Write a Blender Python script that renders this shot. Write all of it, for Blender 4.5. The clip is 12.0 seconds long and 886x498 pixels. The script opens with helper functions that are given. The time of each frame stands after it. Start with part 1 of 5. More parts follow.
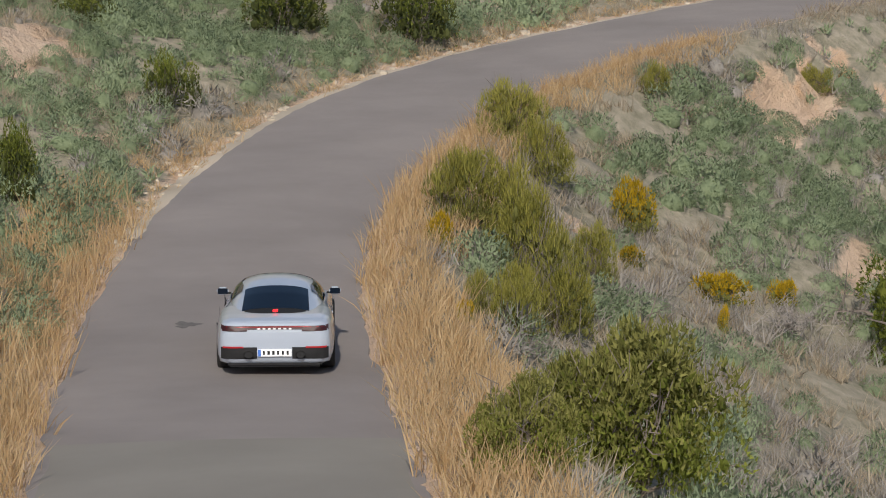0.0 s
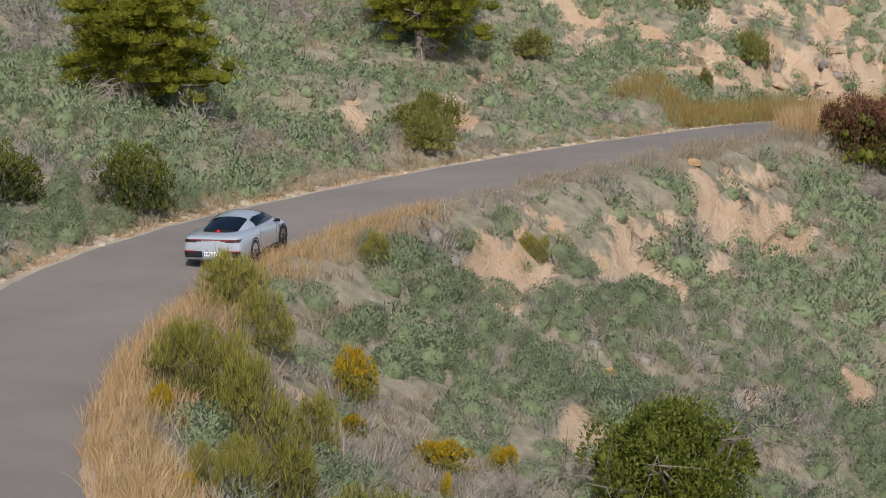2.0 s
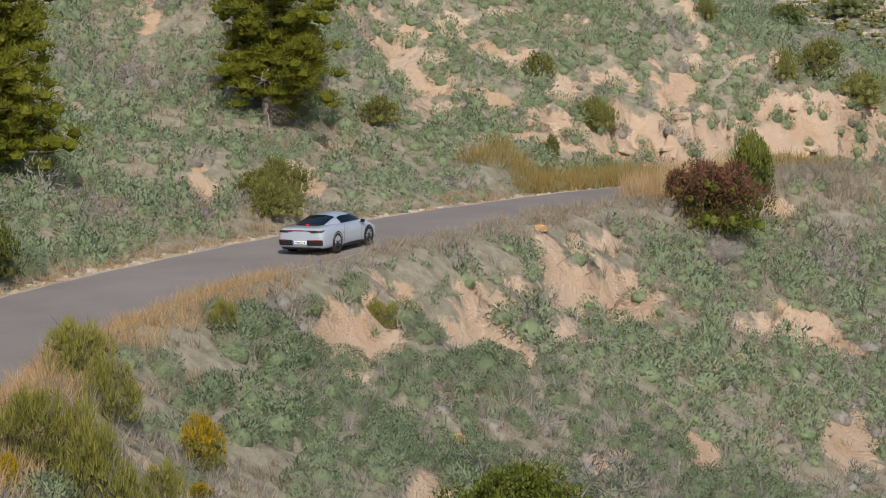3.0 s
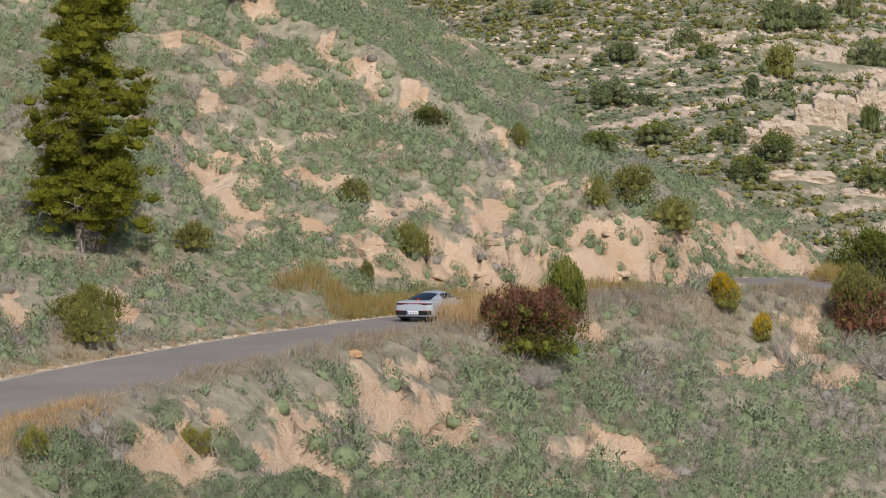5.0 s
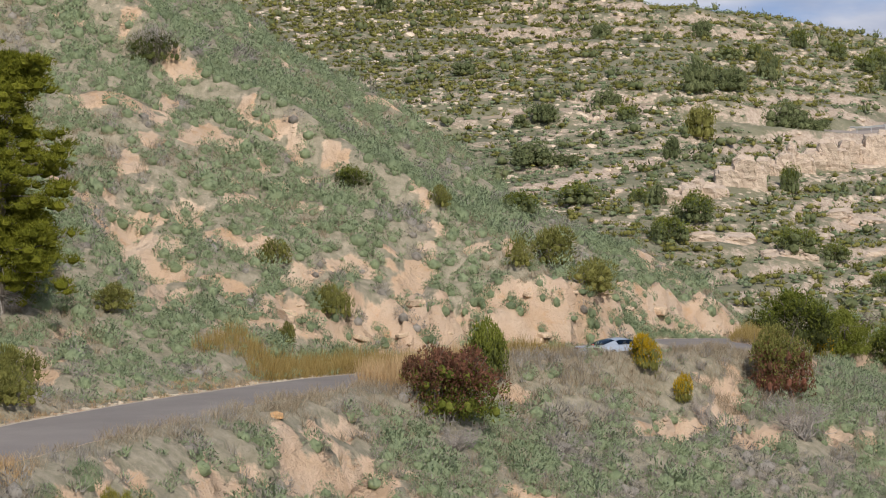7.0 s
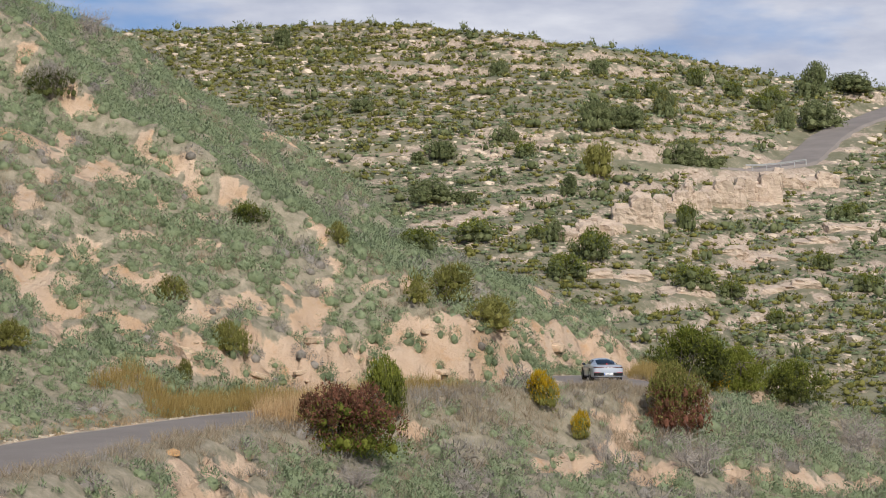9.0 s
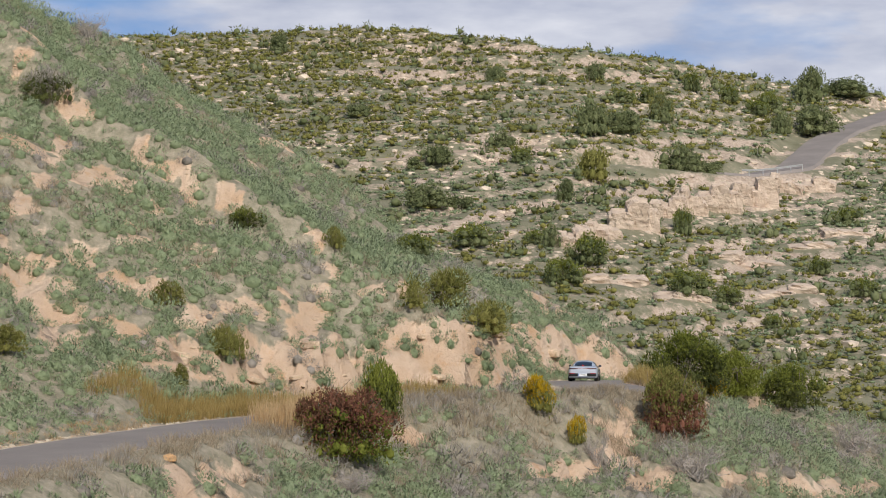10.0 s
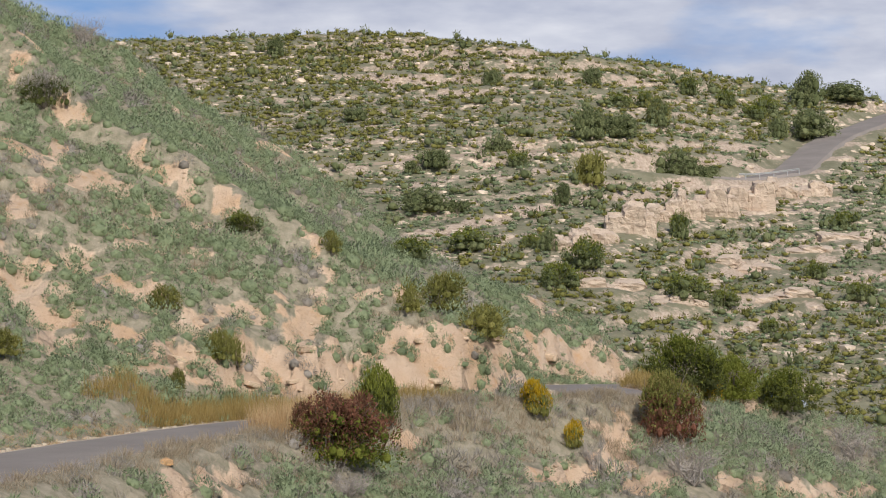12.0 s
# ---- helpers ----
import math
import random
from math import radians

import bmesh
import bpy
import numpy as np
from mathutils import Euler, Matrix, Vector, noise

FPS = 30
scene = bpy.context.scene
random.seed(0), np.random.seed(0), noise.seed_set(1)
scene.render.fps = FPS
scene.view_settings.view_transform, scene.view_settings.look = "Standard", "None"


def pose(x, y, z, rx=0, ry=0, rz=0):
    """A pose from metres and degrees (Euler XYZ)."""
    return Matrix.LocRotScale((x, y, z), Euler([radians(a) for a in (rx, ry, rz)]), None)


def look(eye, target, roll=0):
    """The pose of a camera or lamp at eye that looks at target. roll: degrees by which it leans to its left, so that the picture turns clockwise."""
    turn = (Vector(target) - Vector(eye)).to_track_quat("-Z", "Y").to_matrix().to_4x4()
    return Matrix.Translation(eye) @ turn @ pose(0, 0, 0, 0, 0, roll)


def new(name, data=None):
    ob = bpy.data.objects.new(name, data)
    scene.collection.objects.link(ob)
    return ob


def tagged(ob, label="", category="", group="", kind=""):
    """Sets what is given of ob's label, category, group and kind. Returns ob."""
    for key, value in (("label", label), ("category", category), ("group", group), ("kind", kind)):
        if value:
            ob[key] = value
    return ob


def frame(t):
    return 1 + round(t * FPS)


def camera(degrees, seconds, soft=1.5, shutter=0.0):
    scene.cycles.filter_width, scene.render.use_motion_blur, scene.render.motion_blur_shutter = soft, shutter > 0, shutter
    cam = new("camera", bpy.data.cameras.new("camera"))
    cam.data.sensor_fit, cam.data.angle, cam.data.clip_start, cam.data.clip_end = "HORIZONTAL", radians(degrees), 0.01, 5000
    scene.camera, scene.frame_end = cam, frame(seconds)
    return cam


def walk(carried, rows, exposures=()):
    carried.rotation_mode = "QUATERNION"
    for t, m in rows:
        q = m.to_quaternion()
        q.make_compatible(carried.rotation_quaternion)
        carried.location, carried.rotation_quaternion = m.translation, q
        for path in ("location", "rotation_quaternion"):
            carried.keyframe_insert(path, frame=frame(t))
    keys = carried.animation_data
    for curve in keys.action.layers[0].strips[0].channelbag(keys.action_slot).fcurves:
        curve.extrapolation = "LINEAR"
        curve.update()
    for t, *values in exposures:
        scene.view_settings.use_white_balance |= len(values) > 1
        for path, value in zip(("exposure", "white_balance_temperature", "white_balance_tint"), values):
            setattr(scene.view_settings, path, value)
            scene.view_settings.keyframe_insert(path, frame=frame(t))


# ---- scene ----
cam = camera(19.344, 12.0, soft=1.0)
EYE = (0.0, 0.0, 8.0)
# seconds, turn to the right, tilt upwards
PAN_TILT = [
    (0.0, -17.762, -8.618),
    (0.5, -16.375, -7.413),
    (1.0, -14.799, -6.453),
    (1.5, -13.360, -5.633),
    (2.0, -11.580, -4.885),
    (2.5, -9.808, -4.076),
    (3.0, -8.219, -3.424),
    (3.5, -6.789, -2.696),
    (3.7, -6.304, -2.356),
    (5.3, -3.786, -0.380),
    (5.5, -3.573, -0.217),
    (6.0, -3.160, 0.126),
    (6.5, -2.758, 0.427),
    (7.0, -2.403, 0.692),
    (8.8, -0.225, 1.484),
    (9.0, -0.151, 1.505),
    (9.5, -0.094, 1.581),
    (10.0, -0.072, 1.617),
    (10.5, -0.057, 1.631),
    (11.0, -0.051, 1.657),
    (11.5, -0.020, 1.690),
    (12.0, 0.000, 1.705),
]
walk(cam, [(t, pose(*EYE, 90 + tilt, 0, -pan)) for t, pan, tilt in PAN_TILT])

# ---------------------------------------------------------------- light
SUN_UP, SUN_FROM = 34.0, 165.0      # height, compass bearing of the sun (0 is +y, clockwise)
world = bpy.data.worlds.new("world")
scene.world = world
world.use_nodes = True
wn = world.node_tree
sky = wn.nodes.new("ShaderNodeTexSky")
sky.sky_type, sky.sun_disc = "NISHITA", False
sky.sun_elevation, sky.sun_rotation = radians(SUN_UP), radians(SUN_FROM)
sky.altitude, sky.dust_density = 400, 1.5
wn.links.new(sky.outputs[0], wn.nodes["Background"].inputs[0])
wn.nodes["Background"].inputs[1].default_value = 0.095
sun = new("sun", bpy.data.lights.new("sun", "SUN"))
sun.data.energy, sun.data.angle, sun.data.color = 3.55, radians(0.6), (1.0, 0.95, 0.865)
_b, _e = radians(SUN_FROM), radians(SUN_UP)
_s = Vector((math.sin(_b) * math.cos(_e), math.cos(_b) * math.cos(_e), math.sin(_e)))
sun.matrix_world = look(_s * 100, (0, 0, 0))
scene.view_settings.exposure = 0.0

# ---------------------------------------------------------------- materials
def material(name, rough=0.8, metal=0.0):
    m = bpy.data.materials.new(name)
    m.use_nodes = True
    b = m.node_tree.nodes["Principled BSDF"]
    b.inputs["Roughness"].default_value = rough
    b.inputs["Metallic"].default_value = metal
    return m, m.node_tree, b


def noise_tex(nt, scale, detail=4.0, rough=0.55, vec=None):
    n = nt.nodes.new("ShaderNodeTexNoise")
    n.inputs["Scale"].default_value = scale
    n.inputs["Detail"].default_value = detail
    n.inputs["Roughness"].default_value = rough
    if vec is not None:
        nt.links.new(vec, n.inputs["Vector"])
    return n.outputs["Fac"]


def position(nt):
    return nt.nodes.new("ShaderNodeNewGeometry").outputs["Position"]


def ramp(nt, fac, stops):
    r = nt.nodes.new("ShaderNodeValToRGB")
    while len(r.color_ramp.elements) < len(stops):
        r.color_ramp.elements.new(0.5)
    for el, (p, c) in zip(r.color_ramp.elements, stops):
        el.position, el.color = p, (*c, 1)
    nt.links.new(fac, r.inputs[0])
    return r.outputs["Color"]


def mix(nt, fac, a, b, mode="MIX"):
    n = nt.nodes.new("ShaderNodeMix")
    n.data_type, n.blend_type = "RGBA", mode
    for sock, v in ((n.inputs[0], fac), (n.inputs[6], a), (n.inputs[7], b)):
        if isinstance(v, (int, float)):
            sock.default_value = v
        elif isinstance(v, tuple):
            sock.default_value = (*v, 1)
        else:
            nt.links.new(v, sock)
    return n.outputs[2]


def calc(nt, op, a, b=0.0, clamp=False):
    n = nt.nodes.new("ShaderNodeMath")
    n.operation, n.use_clamp = op, clamp
    for sock, v in zip(n.inputs, (a, b)):
        if isinstance(v, (int, float)):
            sock.default_value = v
        else:
            nt.links.new(v, sock)
    return n.outputs[0]


def bump(nt, b, height, strength=0.5, distance=0.05):
    n = nt.nodes.new("ShaderNodeBump")
    n.inputs["Strength"].default_value, n.inputs["Distance"].default_value = strength, distance
    nt.links.new(height, n.inputs["Height"])
    nt.links.new(n.outputs[0], b.inputs["Normal"])


def plain(name, color, rough=0.5, metal=0.0, grain=0.12, scale=30.0, coat=0.0):
    m, nt, b = material(name, rough, metal)
    f = noise_tex(nt, scale, 5)
    lo = tuple(c * (1 - grain) for c in color)
    hi = tuple(min(1, c * (1 + grain)) for c in color)
    nt.links.new(ramp(nt, f, [(0.3, lo), (0.7, hi)]), b.inputs["Base Color"])
    b.inputs["Coat Weight"].default_value = coat
    return m


def leafy(name, dark, mid, light, patch=0.5, rough=0.75, lumps=0.7, through_light=0.38, single=0.45):
    """Foliage: each leaf differs a little, each plant differs, and so does each stretch of slope."""
    m, nt, b = material(name, rough)
    g = nt.nodes.new("ShaderNodeNewGeometry")
    o = nt.nodes.new("ShaderNodeObjectInfo")
    big = noise_tex(nt, lumps, 3, 0.6, g.outputs["Position"])
    f = calc(nt, "ADD", calc(nt, "ADD", calc(nt, "MULTIPLY", g.outputs["Random Per Island"], single), (0.45 - single) / 2),
             calc(nt, "ADD", calc(nt, "MULTIPLY", big, patch), calc(nt, "MULTIPLY", o.outputs["Random"], 0.22)))
    col = ramp(nt, f, [(0.22, dark), (0.5, mid), (0.86, light)])
    nt.links.new(col, b.inputs["Base Color"])
    b.inputs["Specular IOR Level"].default_value = 0.25
    thin = nt.nodes.new("ShaderNodeBsdfTranslucent")
    nt.links.new(col, thin.inputs["Color"])
    both = nt.nodes.new("ShaderNodeMixShader")
    both.inputs[0].default_value = through_light
    nt.links.new(b.outputs[0], both.inputs[1])
    nt.links.new(thin.outputs[0], both.inputs[2])
    nt.links.new(both.outputs[0], nt.nodes["Material Output"].inputs[0])
    return m


def ground_material():
    m, nt, b = material("hillside_soil", 0.95)
    pos = position(nt)
    at = nt.nodes.new("ShaderNodeAttribute")
    at.attribute_name = "bare"
    at2 = nt.nodes.new("ShaderNodeAttribute")
    at2.attribute_name = "rocky"
    n1, n2, n3 = noise_tex(nt, 0.35, 6, 0.6, pos), noise_tex(nt, 2.2, 6, 0.65, pos), noise_tex(nt, 11.0, 5, 0.6, pos)
    soil = ramp(nt, n1, [(0.3, (0.60, 0.40, 0.255)), (0.5, (0.67, 0.49, 0.36)), (0.7, (0.75, 0.59, 0.455))])
    rust = noise_tex(nt, 0.8, 5, 0.7, pos)
    soil = mix(nt, ramp(nt, rust, [(0.56, (0, 0, 0)), (0.68, (0.75, 0.75, 0.75))]), soil, (0.62, 0.37, 0.20))
    soil = mix(nt, calc(nt, "MULTIPLY", n3, 0.32), soil, (0.42, 0.29, 0.18), "MIX")
    litter = ramp(nt, n2, [(0.28, (0.20, 0.18, 0.12)), (0.45, (0.28, 0.25, 0.18)), (0.60, (0.36, 0.31, 0.235)), (0.75, (0.47, 0.39, 0.295))])
    cover = calc(nt, "ADD", calc(nt, "SUBTRACT", at.outputs["Fac"], 0.5), n2)
    near = mix(nt, ramp(nt, cover, [(0.40, (0, 0, 0)), (0.60, (1, 1, 1))]), litter, soil)
    rock = ramp(nt, n2, [(0.30, (0.30, 0.225, 0.16)), (0.42, (0.45, 0.345, 0.27)), (0.60, (0.58, 0.465, 0.37)), (0.8, (0.68, 0.57, 0.465))])
    turf = ramp(nt, n1, [(0.3, (0.165, 0.160, 0.092)), (0.7, (0.26, 0.243, 0.165))])
    r2 = noise_tex(nt, 0.40, 9, 0.82, pos)
    show = calc(nt, "ADD", r2, calc(nt, "MULTIPLY", calc(nt, "SUBTRACT", at.outputs["Fac"], 0.38), 0.34))
    far = mix(nt, ramp(nt, show, [(0.40, (0, 0, 0)), (0.50, (1, 1, 1))]), turf, rock)
    nt.links.new(mix(nt, at2.outputs["Fac"], near, far), b.inputs["Base Color"])
    mp = nt.nodes.new("ShaderNodeMapping")
    mp.inputs["Scale"].default_value = (1.0, 1.0, 1.25)
    nt.links.new(pos, mp.inputs["Vector"])
    beds = noise_tex(nt, 1.3, 7, 0.7, mp.outputs[0])
    crack = calc(nt, "MULTIPLY", noise_tex(nt, 0.55, 8, 0.75, pos), 2.0)
    rough_bed = calc(nt, "ADD", calc(nt, "MULTIPLY", beds, 1.0), calc(nt, "MULTIPLY", crack, at.outputs["Fac"]))
    bump(nt, b, calc(nt, "ADD", rough_bed, calc(nt, "MULTIPLY", calc(nt, "ADD", n2, calc(nt, "MULTIPLY", n3, 0.4)), calc(nt, "ADD", calc(nt, "MULTIPLY", at.outputs["Fac"], 0.7), 0.3))), 1.0, 0.15)
    return m


def asphalt_material():
    m, nt, b = material("worn_asphalt", 0.88)
    pos = position(nt)
    n1, n2, n3 = noise_tex(nt, 0.25, 5, 0.6, pos), noise_tex(nt, 2.5, 6, 0.7, pos), noise_tex(nt, 90.0, 3, 0.6, pos)
    base = ramp(nt, n1, [(0.3, (0.235, 0.203, 0.188)), (0.7, (0.355, 0.306, 0.280))])
    base = mix(nt, calc(nt, "MULTIPLY", n2, 0.35), base, (0.25, 0.222, 0.205))
    base = mix(nt, calc(nt, "MULTIPLY", n3, 0.5), base, (0.19, 0.168, 0.158))
    nt.links.new(base, b.inputs["Base Color"])
    bump(nt, b, n3, 0.35, 0.01)
    return m


def rock_material():
    m, nt, b = material("bedded_limestone", 0.92)
    pos = position(nt)
    mp = nt.nodes.new("ShaderNodeMapping")
    mp.inputs["Scale"].default_value = (0.6, 0.6, 1.6)
    nt.links.new(pos, mp.inputs["Vector"])
    n1, n2 = noise_tex(nt, 1.1, 8, 0.7, mp.outputs[0]), noise_tex(nt, 0.3, 5, 0.6, pos)
    col = ramp(nt, n1, [(0.32, (0.22, 0.165, 0.12)), (0.41, (0.56, 0.44, 0.35)), (0.62, (0.70, 0.575, 0.47))])
    col = mix(nt, calc(nt, "MULTIPLY", n2, 0.4), col, (0.50, 0.37, 0.27))
    nt.links.new(col, b.inputs["Base Color"])
    bump(nt, b, n1, 1.0, 0.4)
    return m


M_GROUND = ground_material()
M_ASPHALT = asphalt_material()
M_GRAVEL = plain("pale_gravel", (0.50, 0.42, 0.325), 0.95, 0, 0.3, 14)
M_DARK_ASPHALT = plain("darker_asphalt", (0.25, 0.228, 0.197), 0.9, 0, 0.12, 3)
M_TRACK = plain("brown_earth", (0.33, 0.265, 0.205), 0.95, 0, 0.3, 1.5)
M_STONE = plain("limestone", (0.64, 0.525, 0.42), 0.9, 0, 0.28, 1.2)
M_ROCK = rock_material()
M_CLIFF = plain("bank_stone", (0.56, 0.42, 0.30), 0.95, 0, 0.3, 6)
M_CLAY = plain("orange_clay", (0.56, 0.34, 0.17), 0.95, 0, 0.3, 3)
M_SAGE = leafy("sage_leaf", (0.170, 0.215, 0.120), (0.305, 0.366, 0.214), (0.43, 0.495, 0.31), through_light=0.45, single=0.20)
M_GREY = leafy("grey_twig", (0.24, 0.215, 0.185), (0.37, 0.335, 0.295), (0.50, 0.46, 0.42))
M_TAN = leafy("tall_dry_grass", (0.32, 0.19, 0.075), (0.52, 0.345, 0.175), (0.66, 0.49, 0.29))
M_STRAW = leafy("pale_dry_grass", (0.27, 0.21, 0.14), (0.43, 0.35, 0.25), (0.57, 0.48, 0.36))
M_RUST = leafy("rust_grass", (0.24, 0.165, 0.05), (0.40, 0.29, 0.105), (0.53, 0.42, 0.19))
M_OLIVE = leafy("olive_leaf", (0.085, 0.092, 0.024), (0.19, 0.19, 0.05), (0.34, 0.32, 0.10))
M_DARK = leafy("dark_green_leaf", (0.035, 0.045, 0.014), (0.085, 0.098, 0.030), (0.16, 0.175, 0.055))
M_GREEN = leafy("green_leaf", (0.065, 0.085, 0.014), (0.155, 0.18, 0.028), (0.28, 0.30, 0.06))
M_YELLOW = leafy("yellow_flower", (0.20, 0.16, 0.012), (0.46, 0.30, 0.012), (0.62, 0.43, 0.03))
M_RED = leafy("reddish_leaf", (0.085, 0.055, 0.028), (0.20, 0.095, 0.058), (0.34, 0.140, 0.095))
M_PINE = leafy("pine_needle", (0.075, 0.085, 0.008), (0.18, 0.19, 0.018), (0.31, 0.31, 0.04))
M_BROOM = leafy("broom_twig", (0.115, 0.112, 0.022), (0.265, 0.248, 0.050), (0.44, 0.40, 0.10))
M_HILL = leafy("hill_leaf", (0.080, 0.100, 0.042), (0.160, 0.188, 0.082), (0.26, 0.285, 0.14))
# dark colour for plant cores, painted as the shade in gaps between leaves
M_CORE_SHADE = plain("core_shade", (0.135, 0.125, 0.085), 0.95, 0, 0.3, 12)
M_BARK = plain("grey_bark", (0.20, 0.165, 0.14), 0.9, 0, 0.35, 9)
M_DEAD = plain("bleached_wood", (0.36, 0.32, 0.29), 0.85, 0, 0.3, 9)

# ---------------------------------------------------------------- land
# middle of the road: x, y, z
ROAD = [(9, -30, 6.0), (3, -14, 4.2), (-3.5, 6, 2.2), (-8.4, 20, 0.9), (-11.9, 28.6, 0.35), (-15.9, 38, -0.05), (-18.8, 45.8, 0.02),
        (-21.7, 56.3, 0.45), (-23.1, 66.5, 1.05), (-22.3, 76.0, 1.75), (-19.0, 86.8, 2.5), (-15.0, 97.6, 3.1), (-11.2, 107.5, 3.45),
        (-7.6, 117.0, 3.65), (-1.9, 124.3, 3.8), (4.3, 131.0, 3.9), (7.9, 138.0, 4.1), (8.9, 146.0, 4.32), (8.2, 155.0, 4.36),
        (9.4, 163.5, 4.3), (13.2, 170.5, 4.0), (20.5, 177.5, 2.6), (31, 184.5, -0.3), (46, 193, -4.0), (62, 205, -7.0), (74, 222, -9.0)]
HALF = 2.45


def spline(pts, step):
    """Points every step metres along a smooth curve through pts."""
    p = np.array(pts, float)
    p = np.vstack([2 * p[0] - p[1], p, 2 * p[-1] - p[-2]])
    out = []
    for i in range(1, len(p) - 2):
        a, b, c, d = p[i - 1:i + 3]
        n = max(2, int(np.linalg.norm(c - b) / step * 2))
        t = np.linspace(0, 1, n, endpoint=False)[:, None]
        out.append(0.5 * (2 * b + (c - a) * t + (2 * a - 5 * b + 4 * c - d) * t ** 2 + (3 * b - a - 3 * c + d) * t ** 3))
    out = np.vstack(out + [p[-2:-1]])
    run = np.append(0, np.cumsum(np.linalg.norm(np.diff(out[:, :2], axis=0), axis=1)))
    want = np.arange(0, run[-1], step)
    return np.stack([np.interp(want, run, out[:, k]) for k in range(out.shape[1])], 1)


LINE = spline(ROAD, 0.5)
TANG = np.gradient(LINE[:, :2], axis=0)
TANG /= np.linalg.norm(TANG, axis=1)[:, None]
RIGHT = np.stack([TANG[:, 1], -TANG[:, 0]], 1)


WIDEN = np.interp(LINE[:, 1], [52, 62, 74, 88, 100, 108], [0, 0.45, 1.0, 1.0, 0.5, 0])


def smooth(a, b, x):
    t = np.clip((x - a) / (b - a), 0, 1)
    return t * t * (3 - 2 * t)


def wave(x, y, scale, seed):
    """Cheap smooth noise between about -1 and 1."""
    rng = np.random.RandomState(seed)
    v = np.zeros_like(x, dtype=float)
    for k in range(7):
        a, f, ph = rng.uniform(0, 6.283), scale * rng.uniform(0.6, 1.9), rng.uniform(0, 6.283)
        v += np.sin((x * np.cos(a) + y * np.sin(a)) * f + ph + 1.3 * np.sin((y * np.cos(a) - x * np.sin(a)) * f * 0.7 + ph * 2))
    return v / 3.2


def beside(x, y):
    """Nearest place on the road: its index, and how far to its right."""
    x, y = np.ravel(x), np.ravel(y)
    idx = np.zeros(len(x), int)
    for a in range(0, len(x), 4000):
        d = (x[a:a + 4000, None] - LINE[None, ::2, 0]) ** 2 + (y[a:a + 4000, None] - LINE[None, ::2, 1]) ** 2
        idx[a:a + 4000] = d.argmin(1) * 2
    dx, dy = x - LINE[idx, 0], y - LINE[idx, 1]
    s = np.hypot(dx, dy) * np.sign(dx * RIGHT[idx, 0] + dy * RIGHT[idx, 1] + 1e-9)
    s = s - WIDEN[idx] * np.clip(s / 2.45, 0, 1)
    return idx, s


# bare scars below and above the road: x, y, one half axis (x, y), the other half axis (x, y), depth
SCARS = []
SCARS += [(-14.0, 78.8, 0.74, 2.01, -0.44, 2.51, 0.5), (-14.8, 78.3, 0.34, 1.34, -0.29, 1.53, 0.3), (-7.6, 94.5, 1.97, 2.52, -0.18, 2.26, 0.7), (-11.1, 86.0, 0.79, 1.23, -0.33, 2.57, 0.5), (-9.7, 84.2, 0.33, 0.34, -0.09, 0.82, 0.3), (-9.7, 94.7, 0.46, 0.83, -0.09, 0.92, 0.3), (-8.3, 99.2, 0.66, 1.41, -0.06, 0.75, 0.3), (-8.5, 88.6, 0.32, 0.3, -0.14, 1.51, 0.3), (-0.9, 100.7, 1.83, 1.92, -0.02, 2.35, 0.5), (1.1, 91.6, 0.84, 1.24, 0.02, 2.08, 0.4), (-6.7, 78.9, 0.84, 1.3, -0.06, 0.65, 0.3), (-3.7, 83.6, 0.34, 0.61, -0.05, 1.2, 0.3), (-17.7, 66.9, 0.05, 0.42, -0.24, 0.9, 0.3), (5.5, 120.1, 0.76, 1.02, 0.07, 1.68, 0.3), (-3.0, 93.5, 0.58, 0.91, -0.02, 0.73, 0.2)]  # low slope
SCARS += [(-23.2, 97.7, 0.77, 0.49, -0.27, 1.16, 0.3), (-20.5, 104.3, 0.46, 1.24, -0.45, 2.31, 0.3), (-32.0, 122.1, 0.61, -0.01, -0.67, 2.57, 0.2), (-20.7, 111.0, 0.4, 0.53, -0.19, 1.01, 0.2)]  # above the road
SCARS += [(-10.2, 68.3, 0.45, 0.97, -0.21, 1.34, 0.4), (-17.7, 67.2, 0.1, 0.47, -0.16, 0.6, 0.2), (-32.8, 64.6, 0.31, 0.91, -0.72, 1.44, 0.3), (-31.8, 64.9, 0.42, 0.54, -0.14, 0.3, 0.2), (-28.5, 59.3, 0.43, 0.58, -0.22, 0.46, 0.2), (-16.1, 61.0, 0.02, 0.49, -0.17, 0.64, 0.2)]  # first slope
SCARS += [(-20.3, 127.4, 1.72, 0.27, -0.64, 3.99, 0.7), (-21.7, 129.6, 0.28, 1.46, -0.43, 2.53, 0.5), (-18.1, 122.3, 0.88, 2.18, -0.4, 2.71, 0.7), (-15.4, 127.2, 1.98, 0.81, -0.12, 0.98, 0.5), (-12.6, 131.1, 1.17, 1.13, -0.12, 1.25, 0.5), (-15.0, 131.9, 0.69, 0.27, -0.19, 1.66, 0.3), (-12.7, 126.7, 1.06, 0.41, -0.1, 0.94, 0.4)]  # gully
